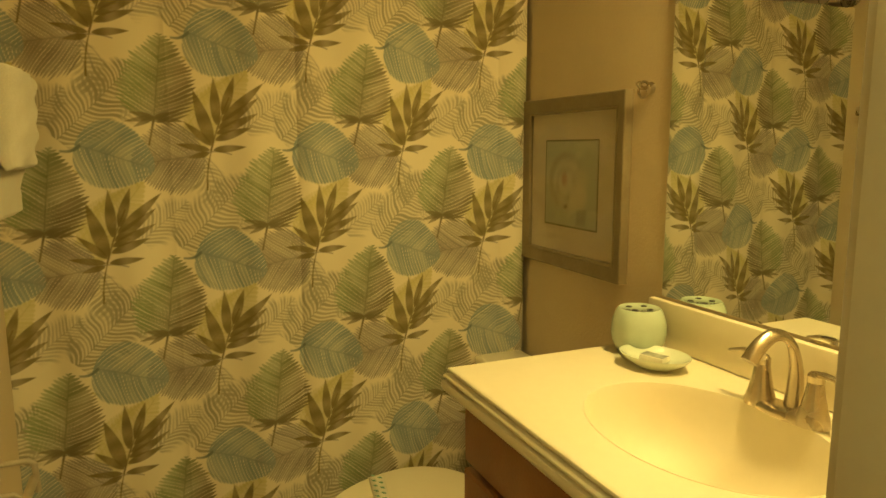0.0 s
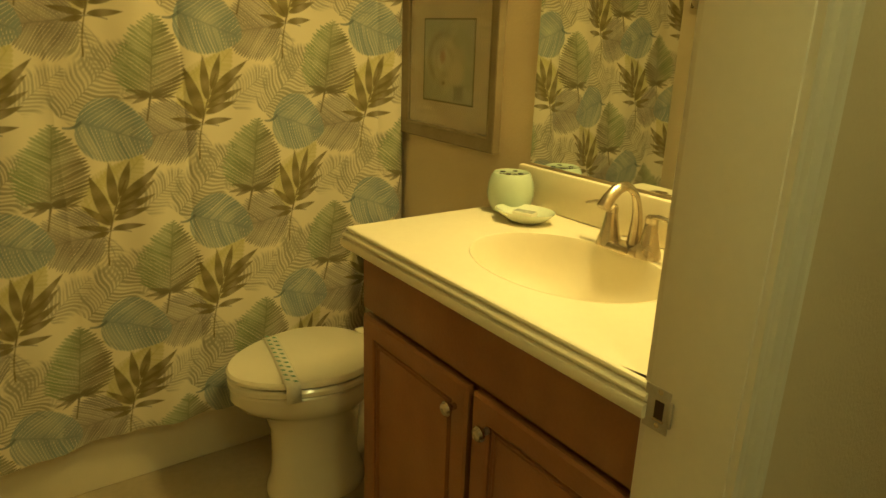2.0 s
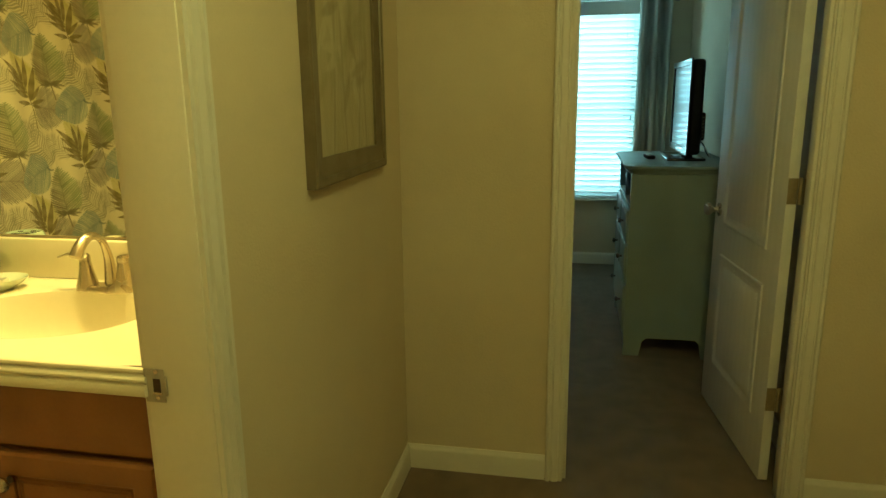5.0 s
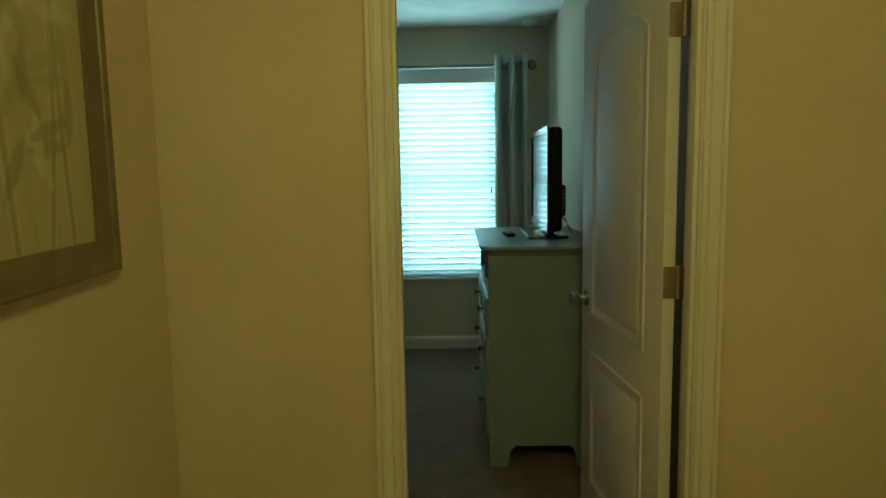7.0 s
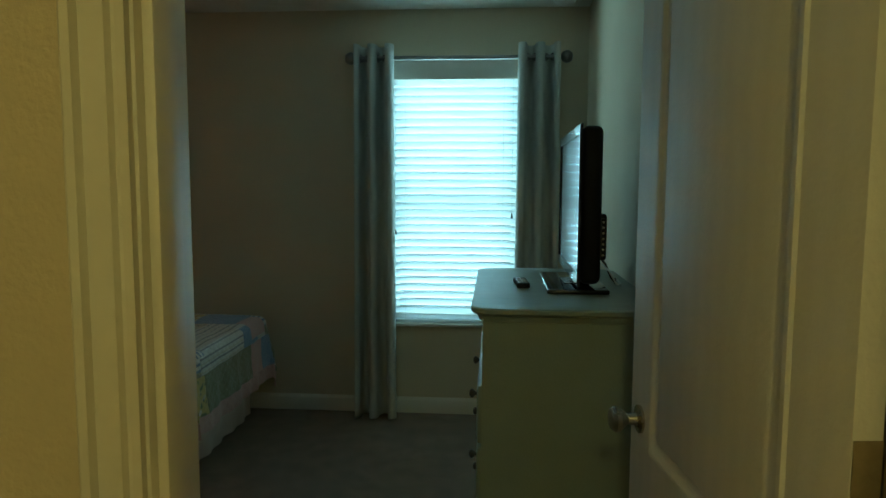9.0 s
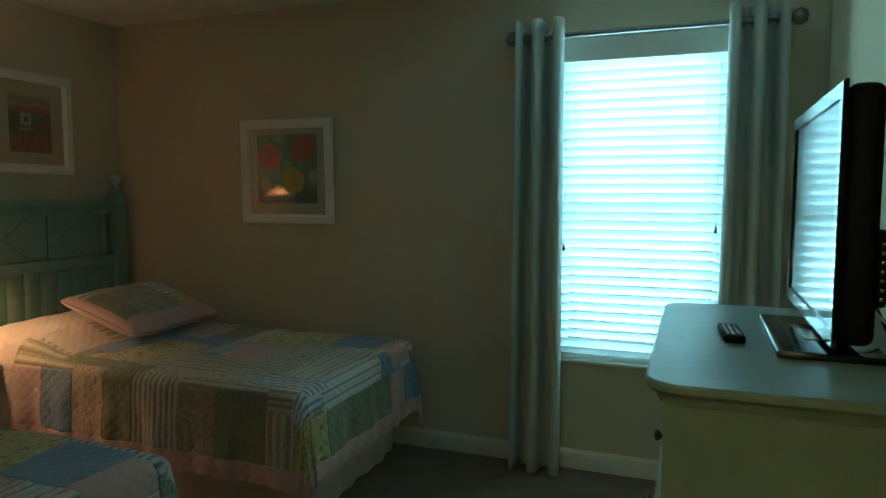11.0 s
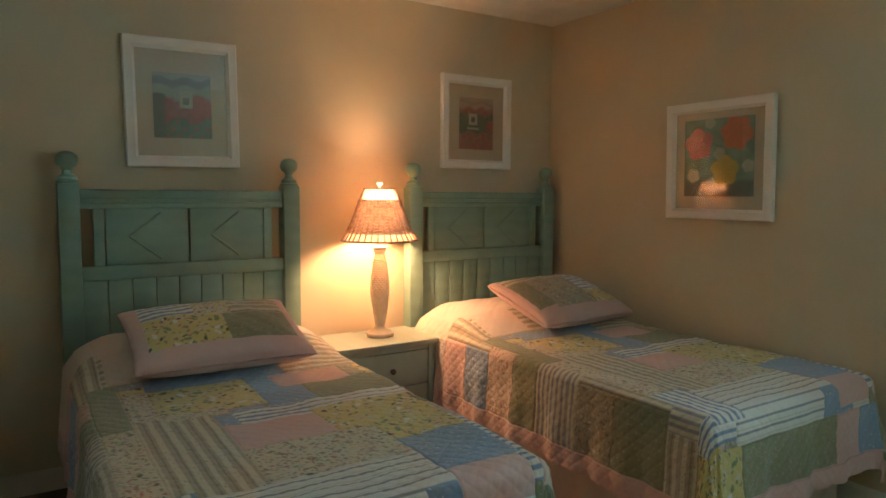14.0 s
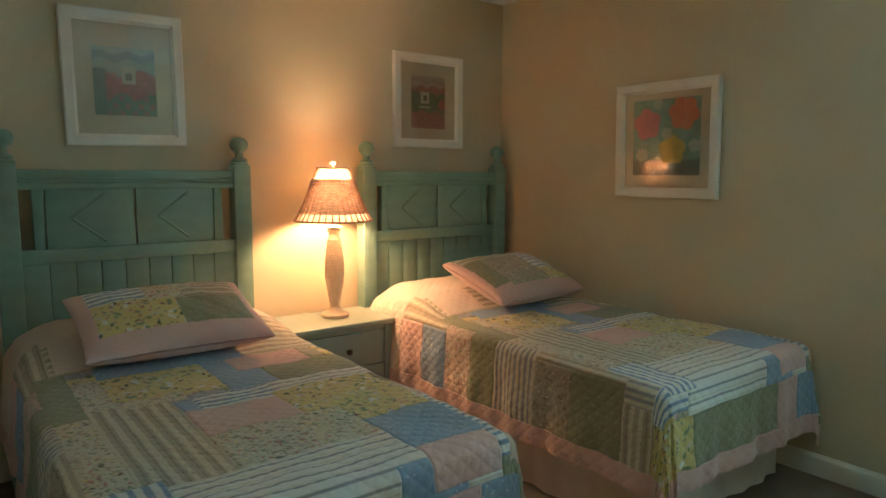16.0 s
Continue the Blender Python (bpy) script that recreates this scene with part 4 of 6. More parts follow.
part("wall_plate", box(0.0, -0.095, 0.0, 0.006, 0.095, 0.04, 0.002), BRASS, holder)

# ---- hall ----


def leaf_art(u, v):
    c = np.empty(u.shape + (3,))
    c[:] = (0.52, 0.40, 0.20)
    c = mix_paint(c, soft(np.sin(u * 11 + 2 * np.sin(v * 5)) * np.sin(v * 7 + u * 3), 2.0) * 0.45, (0.68, 0.56, 0.33))
    c = mix_paint(c, np.clip(np.sin(u * 46 + 3 * np.sin(v * 4)), 0, 1) * np.clip(0.75 - v, 0, 1) * 0.40, (0.34, 0.24, 0.10))
    for sx, lean in ((0.24, 0.08), (0.46, -0.05), (0.66, 0.10), (0.82, -0.04)):
        stem = np.abs(u - sx - lean * np.sin(v * 2.4))
        c = mix_paint(c, soft(0.016 - stem, 0.014) * (v < 0.92) * 0.55, (0.27, 0.18, 0.07))
        c = mix_paint(c, soft(0.006 - np.abs(stem - 0.022), 0.010) * (v < 0.85) * 0.5, (0.74, 0.63, 0.40))
    for k in range(44):
        t = 0.24 + 0.017 * k
        cu = 0.48 + 0.30 * math.sin(k * 2.3) + 0.08 * math.sin(k * 5.1)
        ang = radians(62 + 60 * math.sin(k * 1.7))
        du, dv = u - cu, (v - t) * 1.5
        p, q = du * math.cos(ang) + dv * math.sin(ang), -du * math.sin(ang) + dv * math.cos(ang)
        leaf = soft(0.034 * np.clip(1 - (p / 0.15) ** 2, 0, 1) - np.abs(q), 0.016) * (np.abs(p) < 0.15)
        c = mix_paint(c, leaf * 0.60, ((0.28, 0.19, 0.07), (0.72, 0.62, 0.38), (0.38, 0.30, 0.12))[k % 3])
    return c


BRONZE_FLAT = [(0, 0), (0, 0.024), (0.006, 0.028), (0.022, 0.026), (0.024, 0.021), (0.064, 0.015), (0.070, 0.016), (0.070, 0.004)]
framed_picture("bronze-framed brown bamboo leaf print on the hall wall", 0.60, 0.80, BRONZE_FLAT, FRAMEBRONZE, 0.48, 0.68, leaf_art, pose(1.333, 0.6345, 1.634, 0, 0, 0), frame_label="wide bronze frame", glass=True)

# ---- bedroom: doors and window ----


def arch_path(x0, x1, z0, z1, rise, n=12):
    pts = [(x0, z0), (x1, z0)]
    if rise <= 0:
        return pts + [(x1, z1), (x0, z1)]
    for k in range(n + 1):
        t = k / n
        pts.append((x1 + (x0 - x1) * t, z1 - rise + rise * math.sin(math.pi * t) ** 0.8))
    return pts


def panel_door(parent, w, h, thick, mat, columns, both=True):
    """Slab with moulded raised panels; lies along +x from 0, thickness in y, foot at z = 0."""
    slab = part("slab", box(0, -thick / 2, 0, w, thick / 2, h, 0.0015), mat, parent)
    bead = [(0, 0), (0.004, 0.005), (0.012, 0.006), (0.018, 0.003), (0.026, 0.0), (0.034, 0.0005), (0.040, 0)]
    for x0, x1, z0, z1, rise in columns:
        for side in (-1, 1) if both else (-1,):
            pts = [(x, side * (thick / 2 + 0.0002), z) for x, z in arch_path(x0, x1, z0, z1, rise)]
            if side > 0:
                pts.reverse()
            part("panel_moulding", sweep(pts, bead, (0, side, 0), True), mat, slab)
            fld = [(x, z) for x, z in arch_path(x0 + 0.045, x1 - 0.045, z0 + 0.045, z1 - 0.045, rise)]
            bm = bmesh.new()
            outer = [bm.verts.new((x, side * (thick / 2 + 0.0002), z)) for x, z in fld]
            cx, cz = (x0 + x1) / 2, (z0 + z1) / 2
            k = [((x - cx) * (1 - 0.02 / (x1 - x0)), (z - cz) * (1 - 0.02 / (z1 - z0))) for x, z in fld]
            inner = [bm.verts.new((cx + a, side * (thick / 2 + 0.0045), cz + b)) for a, b in k]
            for i in range(len(outer)):
                j = (i + 1) % len(outer)
                bm.faces.new((outer[i], outer[j], inner[j], inner[i]))
            bm.faces.new(inner)
            part("raised_panel", bm, mat, slab)
    return slab


def bedroom_door():
    ob = thing("door_bedroom", 2.018, -0.722, 0.012, 6.0, "white two-panel arched door standing open into the bedroom", "door")
    panel_door(ob, 0.755, 2.02, 0.035, DOORPAINT, [(0.125, 0.63, 0.868, 1.90, 0.075), (0.125, 0.63, 0.215, 0.735, 0.0)])
    for sy in (-1, 1):
        k = part("knob", lathe([(0.030, 0), (0.030, 0.005 * sy), (0.014, 0.010 * sy), (0.011, 0.028 * sy), (0.018, 0.036 * sy), (0.027, 0.046 * sy), (0.028, 0.055 * sy), (0.021, 0.064 * sy), (0.008, 0.067 * sy)], 0.693, 0.0176 * sy, 0.925, 28, "y"), NICKEL, ob, "round satin nickel door knob")
    part("latch_plate", box(0.7552, -0.012, 0.897, 0.7562, 0.012, 0.953), BRASS, ob)
    for z in (0.285, 1.058, 1.765):
        h = part("hinge", box(-0.0022, -0.0165, z, -0.0004, 0.0165, z + 0.09, 0.0004), HINGE, ob, "satin nickel hinge leaf")
        part("knuckle", lathe([(0.0065, 0), (0.0065, 0.09), (0.003, 0.094)], -0.006, -0.0235, z, 14), HINGE, h)
        part("frame_leaf", box(-0.034, -0.0345, z, -0.006, -0.0328, z + 0.09, 0.0004), HINGE, h)


bedroom_door()


def bifold_doors():
    for i in range(4):
        y = 2.662 - 0.406 * i
        ob = thing("closet_door", 1.975, y, 0.015, -90, "white panelled bifold closet door, closed", "door", "closet bifold doors")
        slab = panel_door(ob, 0.402, 2.02, 0.030, DOORPAINT, [(0.07, 0.332, 0.96, 1.90, 0.0), (0.07, 0.332, 0.17, 0.82, 0.0)], both=True)
        if i in (1, 2):
            part("knob", lathe([(0.008, 0), (0.008, 0.012), (0.016, 0.018), (0.017, 0.026), (0.010, 0.031)], 0.05 if i == 1 else 0.352, 0.0152, 0.93, 20, "y"), NICKEL, ob)


bifold_doors()


def window():
    ob = thing("window_1", 5.46, -0.065, WZ0, 0, "white single-hung window with two sashes", "window", kind="structure")
    y0, y1, h = WY0 + 0.065, WY1 + 0.065, WZ1 - WZ0
    sq = [(0, 0), (0.045, 0), (0.045, 0.05), (0.035, 0.055), (0, 0.055)]
    part("window_frame", sweep([(0.075, y1, 0), (0.075, y0, 0), (0.075, y0, h), (0.075, y1, h)], sq, (-1, 0, 0), True), TRIM, ob)
    mid = 0.77
    for z0, z1, dx in ((0.045, mid, 0.045), (mid - 0.03, h - 0.045, 0.065)):
        s = part("sash", sweep([(dx, y1 - 0.045, z0), (dx, y0 + 0.045, z0), (dx, y0 + 0.045, z1), (dx, y1 - 0.045, z1)], [(0, 0), (0.038, 0), (0.038, 0.018), (0, 0.02)], (-1, 0, 0), True), TRIM, ob)
        pane = part("pane", box(dx - 0.010, y0 + 0.08, z0 + 0.035, dx - 0.006, y1 - 0.08, z1 - 0.035), GLASS, s)
        pane.visible_shadow = False
    part("window_sill", box(-0.095, y0 + 0.002, -0.004, 0.019, y1 - 0.002, 0.014, 0.004), TRIM, ob)


window()


def blind():
    ob = thing("window_blind", 5.425, -0.065, WZ0 + 0.015, 0, "white faux-wood venetian blind lowered, slats partly open", "blind")
    y0, y1 = WY0 + 0.065 + 0.006, WY1 + 0.065 - 0.006
    part("headrail", box(-0.025, y0, 1.56, 0.025, y1, 1.612, 0.002), TRIM, ob)
    part("valance", sweep([(-0.030, y1, 1.496), (-0.030, y0, 1.496)], [(0, 0), (0.118, 0), (0.118, 0.006), (0.110, 0.010), (0.098, 0.006), (0.020, 0.006), (0.008, 0.010), (0, 0.008)], (-1, 0, 0)), TRIM, ob, "white blind valance")
    bm = bmesh.new()
    n = 7
    top, low = [], []
    for i in range(n):
        t = i / (n - 1) - 0.5
        crown = 0.0025 * (1 - (2 * t) ** 2)
        top.append([bm.verts.new((t * 0.050, y, crown + 0.0014)) for y in (y0, y1)])
        low.append([bm.verts.new((t * 0.050, y, crown - 0.0014)) for y in (y0, y1)])
    for a, b in ((top, 1), (low, -1)):
        for p, q in zip(a, a[1:]):
            bm.faces.new((p[0], p[1], q[1], q[0]) if b > 0 else (p[0], q[0], q[1], p[1]))
    for a, b in ((top[0], low[0]), (top[-1], low[-1])):
        bm.faces.new((a[0], a[1], b[1], b[0]))
    slat = finish("slat", bm, SLATMAT)
    rnd = random.Random(5)
    for k in range(32):
        s = part("slat", slat, SLATMAT, ob)
        s.matrix_basis = pose(0, 0, 0.035 + 0.0465 * k, rnd.uniform(-0.15, 0.15), 58 + rnd.uniform(-2.0, 2.0), 0)
    part("bottom_rail", box(-0.026, y0, 0.001, 0.026, y1, 0.020, 0.004), SLATMAT, ob)
    for y in (-0.30, 0.30):
        part("ladder_cord", tube([(-0.024, y, 0.015), (-0.026, y, 1.56)], 0.0010, 5), CORD, ob)
    for y, z in ((0.36, 0.585), (-0.355, 0.69)):
        c = part("pull_cord", tube([(-0.032, y, z), (-0.032, y, 1.5)], 0.0012, 6), CORD, ob)
        part("tassel", lathe([(0.003, 0.03), (0.008, 0.004), (0.007, 0.0), (0.002, -0.001)], -0.032, y, z - 0.03, 12), KNOBDARK, c)


blind()


def drape(name, y0, y1, folds, phase):
    """One grommet curtain panel: deep even folds, tight at the rod."""
    ob = thing(name, 5.265, (y0 + y1) / 2, 0.012, 0, "grey-green blackout curtain panel hanging in folds to the carpet", "curtain", "bedroom curtains")
    nu, nv = 150, 40
    pts = np.zeros((nv, nu, 3))
    for j in range(nv):
        v = j / (nv - 1)
        for i in range(nu):
            u = i / (nu - 1)
            a = 2 * math.pi * folds * u + phase
            deep = 0.064 * (0.88 + 0.12 * v)
            wob = 0.10 * (1 - v) ** 1.5
            pts[j, i] = (-deep * math.sin(a + wob * math.sin(7 * u)) + 0.004 * math.sin(3 * v + 11 * u), (u - 0.5) * (y1 - y0) * (1 + 0.10 * (1 - v) ** 1.2) - 0.018 * math.cos(a) * math.sin(a) * 0.8, 2.238 * v)
    cloth = part("cloth", grid_mesh("cloth", pts, DRAPE), DRAPE, ob)
    mod = cloth.modifiers.new("thickness", "SOLIDIFY")
    mod.thickness, mod.offset = 0.003, 0
    for k in range(int(folds * 2)):
        u = (math.pi * (k + 1) - phase) / (2 * math.pi * folds)
        if 0.02 < u < 0.98:
            part("grommet", sweep_ring(0, (u - 0.5) * (y1 - y0), 2.163, 0.020, 0.004, "x"), PEWTER, ob)
    return ob


drape("window_curtain", 0.288, 0.512, 2.2, 0.3)
drape("window_curtain", -0.676, -0.450, 2.2, 1.3)
rod = thing("curtain_rod", 5.265, -0.09, 2.176, 0, "pewter curtain rod with ball finials above the window", "curtain rod")
part("bar", tube([(0, -0.585, 0), (0, 0.585, 0)], 0.0125, 16), PEWTER, rod)
for s in (-1, 1):
    part("finial", lathe([(0.013, 0), (0.016, 0.006), (0.012, 0.012), (0.026, 0.022), (0.036, 0.042), (0.036, 0.056), (0.024, 0.076), (0.006, 0.083)], 0, 0.583, 0, 24, "y") if s > 0 else lathe([(0.013, 0), (0.016, -0.006), (0.012, -0.012), (0.026, -0.022), (0.036, -0.042), (0.036, -0.056), (0.024, -0.076), (0.006, -0.083)], 0, -0.583, 0, 24, "y"), PEWTER, rod)
    part("bracket", box(0.0, 0.565 * s - 0.008, -0.012, 0.124, 0.565 * s + 0.008, 0.006, 0.002), PEWTER, rod)

det = thing("smoke_detector", 5.14, -0.69, 2.435, 0, "round white smoke detector on the ceiling", "smoke detector")
part("housing", lathe([(0.035, 0), (0.05, 0.006), (0.065, 0.022), (0.066, 0.0495)], 0, 0, 0, 32), PLASTICWHITE, det)
part("grille", lathe([(0.018, -0.003), (0.022, 0.0), (0.022, 0.003)], 0, 0, 0, 24), PLASTICWHITE, det)

# ---- bedroom: dresser and television ----


def knob_profile(out):
    return [(0.006, 0), (0.006, 0.012 * out), (0.011, 0.016 * out), (0.0155, 0.022 * out), (0.015, 0.028 * out), (0.008, 0.033 * out)]


def dresser():
    ob = thing("dresser", 3.712, -0.54, 0, 0, "pale green painted chest of drawers with open media shelf", "dresser")
    x0, x1, y0, y1, top = -0.462, 0.462, -0.25, 0.257, 1.044
    for x in (x0, x1 - 0.02):
        bm = bmesh.new()
        out = [(y0, 0), (y0 + 0.085, 0), (y0 + 0.10, 0.085), (y0 + 0.125, 0.108), (y1 - 0.125, 0.108), (y1 - 0.10, 0.085), (y1 - 0.085, 0), (y1, 0), (y1, top), (y0, top)]
        a, b = ([bm.verts.new((xx, y, z)) for y, z in out] for xx in (x, x + 0.02))
        bm.faces.new(a)
        bm.faces.new(b[::-1])
        for i in range(len(out)):
            j = (i + 1) % len(out)
            bm.faces.new((a[i], a[j], b[j], b[i]))
        part("side_panel", bm, PALEGREEN, ob)
    part("back_panel", box(x0 + 0.02, y0, 0.10, x1 - 0.02, y0 + 0.012, top), PALEGREEN, ob)
    part("bottom_panel", box(x0 + 0.02, y0 + 0.012, 0.115, x1 - 0.02, y1 - 0.004, 0.135), PALEGREEN, ob)
    part("shelf", box(x0 + 0.02, y0 + 0.012, 0.835, x1 - 0.02, y1 - 0.002, 0.853, 0.001), PALEGREEN, ob)
    part("shelf_divider", box(-0.010, y0 + 0.012, 0.853, 0.010, y1 - 0.006, top), PALEGREEN, ob)
    part("apron", box(x0 + 0.02, y1 - 0.020, 0.075, x1 - 0.02, y1 - 0.002, 0.135, 0.002), PALEGREEN, ob)
    rounded, r = [], 0.035
    for cx, cy, turn in ((x1 - r, y0 + r, -90), (x1 - r, y1 - r, 0), (x0 + r, y1 - r, 90), (x0 + r, y0 + r, 180)):
        rounded += [(cx + r * math.cos(radians(turn + 15 * k)), cy + r * math.sin(radians(turn + 15 * k)), 0) for k in range(7)]
    t = part("top", sweep(rounded, [(0.03, 0.031), (-0.030, 0.031), (-0.035, 0.027), (-0.035, 0.016), (-0.030, 0.010), (-0.020, 0.007), (-0.016, 0.0), (-0.010, -0.012), (0.0, -0.016), (0.03, -0.002)], (0, 0, 1), True), PALEGREEN, ob)
    t.location = (0, 0, top)
    part("top_board", box(x0 + 0.028, y0 + 0.028, top + 0.002, x1 - 0.028, y1 - 0.028, top + 0.0307), PALEGREEN, ob)
    for z0, z1, cols in ((0.640, 0.828, 2), (0.415, 0.630, 2), (0.140, 0.405, 1)):
        w = (x1 - x0 - 0.05) / cols
        for c in range(cols):
            a = x0 + 0.025 + w * c
            d = part("drawer", box(a + 0.003, y1 - 0.10, z0 + 0.003, a + w - 0.003, y1 + 0.013, z1 - 0.003, 0.004), PALEGREEN, ob)
            part("drawer_bead", sweep([(a + 0.018, y1 + 0.0132, z0 + 0.018), (a + w - 0.018, y1 + 0.0132, z0 + 0.018), (a + w - 0.018, y1 + 0.0132, z1 - 0.018), (a + 0.018, y1 + 0.0132, z1 - 0.018)][::-1], [(0, 0), (0.004, 0.003), (0.008, 0)], (0, 1, 0), True), PALEGREEN, d)
            for kx in ((a + w / 2,) if cols == 2 else (a + w * 0.2, a + w * 0.8)):
                part("knob", lathe(knob_profile(1), kx, y1 + 0.0125, (z0 + z1) / 2, 18, "y"), KNOBDARK, d, "dark pewter knob")
    return ob


dresser()


def television():
    ob = thing("television", 3.735, -0.60, 1.0755, -0.6, "black flat-screen television standing on the dresser, switched off", "television")
    part("stand_base", box(-0.235, -0.10, 0, 0.235, 0.105, 0.016, 0.005, seg=3), BLACKGLOSS, ob, "black gloss stand base")
    part("neck", box(-0.07, -0.055, 0.0155, 0.07, -0.02, 0.075, 0.006), BLACKGLOSS, ob)
    part("badge_plate", box(-0.09, -0.005, 0.0165, 0.03, 0.035, 0.0195, 0.001), SILVER, ob)
    x0, x1, z0, z1 = -0.245, 0.515, 0.028, 0.560
    part("back_shell", box(x0 + 0.004, -0.068, z0 + 0.006, x1 - 0.004, 0.0, z1 - 0.006, 0.022, seg=4), BLACKMATT, ob)
    part("rear_bulge", box(x0 + 0.012, -0.086, z0 + 0.085, x1 - 0.06, -0.060, z0 + 0.24, 0.012, seg=3), BLACKMATT, ob)
    bez = [(0, 0), (0, 0.006), (0.003, 0.010), (0.034, 0.010), (0.037, 0.006), (0.037, 0)]
    part("bezel", sweep([(x1, 0.0, z0), (x0, 0.0, z0), (x0, 0.0, z1), (x1, 0.0, z1)], bez, (0, 1, 0), True), BLACKGLOSS, ob, "glossy black bezel")
    part("screen", box(x0 + 0.035, 0.0005, z0 + 0.035, x1 - 0.035, 0.0045, z1 - 0.035), SCREEN, ob, "dark reflective glass screen")
    panel = part("port_panel", box(x0 + 0.0005, -0.080, z0 + 0.09, x0 + 0.013, -0.064, z0 + 0.225, 0.003), BLACKMATT, ob)
    for k in range(7):
        part("button", lathe([(0.004, 0), (0.004, -0.002), (0.002, -0.003)], x0 + 0.0004, -0.072, z0 + 0.105 + 0.018 * k, 10, "x"), SILVER, panel)
    part("power_cable", tube([(0.05, -0.083, 0.12), (-0.02, -0.115, 0.08), (-0.03, -0.135, 0.03), (0.02, -0.16, 0.006), (0.12, -0.175, 0.006)], 0.0035, 8), BLACKMATT, ob)
    part("aerial_cable", tube([(-0.02, -0.083, 0.10), (-0.08, -0.12, 0.06), (-0.07, -0.15, 0.012), (0.0, -0.175, 0.005), (0.10, -0.18, 0.005)], 0.003, 8), CORD, ob)


television()
rem = thing("remote_control", 3.695, -0.415, 1.0755, 4, "small black remote control lying on the dresser", "remote control")
part("case", box(-0.075, -0.023, 0, 0.075, 0.023, 0.019, 0.005, seg=3), BLACKMATT, rem)
for i in range(6):
    for j in range(3):
        part("key", box(-0.06 + 0.02 * i, -0.016 + 0.012 * j, 0.0188, -0.049 + 0.02 * i, -0.008 + 0.012 * j, 0.0205, 0.0008), SILVER, rem)

# ---- bedroom: beds ----


def headboard(name, x):
    ob = thing(name, x, 3.145, 0, 0, "seafoam green painted cottage headboard with turned ball finials", "headboard", "twin headboards")
    half = 0.505
    for s in (-1, 1):
        p = part("post", box(half * s - 0.043, -0.043, 0, half * s + 0.043, 0.043, 1.402, 0.005), SEAFOAM, ob)
        part("finial", lathe([(0.046, 0), (0.046, 0.010), (0.038, 0.016), (0.040, 0.026), (0.036, 0.032), (0.022, 0.040), (0.019, 0.058), (0.024, 0.068), (0.040, 0.082), (0.046, 0.102), (0.042, 0.122), (0.028, 0.136), (0.008, 0.142)], half * s, 0, 1.402, 28), SEAFOAM, p)
    part("top_rail", box(-half + 0.043, -0.026, 1.318, half - 0.043, 0.026, 1.376, 0.006), SEAFOAM, ob)
    part("top_bead", box(-half + 0.043, -0.031, 1.332, half - 0.043, 0.028, 1.340, 0.003), SEAFOAM, ob)
    part("under_rail", box(-half + 0.043, -0.022, 1.290, half - 0.043, 0.020, 1.3175, 0.003), SEAFOAM, ob)
    part("middle_rail", box(-half + 0.043, -0.024, 0.966, half - 0.043, 0.024, 1.030, 0.005), SEAFOAM, ob)
    part("bottom_rail", box(-half + 0.043, -0.024, 0.34, half - 0.043, 0.024, 0.42, 0.005), SEAFOAM, ob)
    for s in (-1, 1):
        part("slot_stile", box((half - 0.118) * s - 0.024, -0.018, 1.0302, (half - 0.118) * s + 0.018, 0.018, 1.2898, 0.003), SEAFOAM, ob)
    for s in (-1, 1):
        a, b = (-0.362, -0.004) if s < 0 else (0.004, 0.362)
        pn = part("panel", box(a, -0.010, 1.0302, b, 0.010, 1.2898, 0.002), SEAFOAM, ob)
        tip, far = a + 0.10, a + 0.235
        for z1 in (1.27, 1.055):
            bm = bmesh.new()
            tube([(tip, -0.0105, 1.162), (far, -0.0105, z1)], 0.006, 8, bm)
            part("chevron_bead", bm, SEAFOAM, pn)
    for k in range(9):
        w = (2 * half - 0.086) / 9
        a = -half + 0.043 + w * k
        part("plank", box(a + 0.0012, -0.009, 0.4202, a + w - 0.0012, 0.009, 0.9658, 0.0035), SEAFOAM, ob)
    return ob


headboard("headboard", 3.010)
headboard("headboard", 4.768)

INK = {"pink": (0.74, 0.47, 0.43), "blue": (0.24, 0.31, 0.45), "olive": (0.30, 0.29, 0.17), "tan": (0.46, 0.38, 0.27), "white": (0.80, 0.76, 0.71), "yellow": (0.70, 0.56, 0.22), "grey": (0.33, 0.30, 0.31), "brown": (0.28, 0.22, 0.14), "cream": (0.68, 0.60, 0.46), "rose": (0.55, 0.22, 0.20), "leaf": (0.24, 0.28, 0.14), "pink_pale": (0.76, 0.60, 0.50), "wine": (0.24, 0.06, 0.07), "ink": (0.11, 0.10, 0.06)}


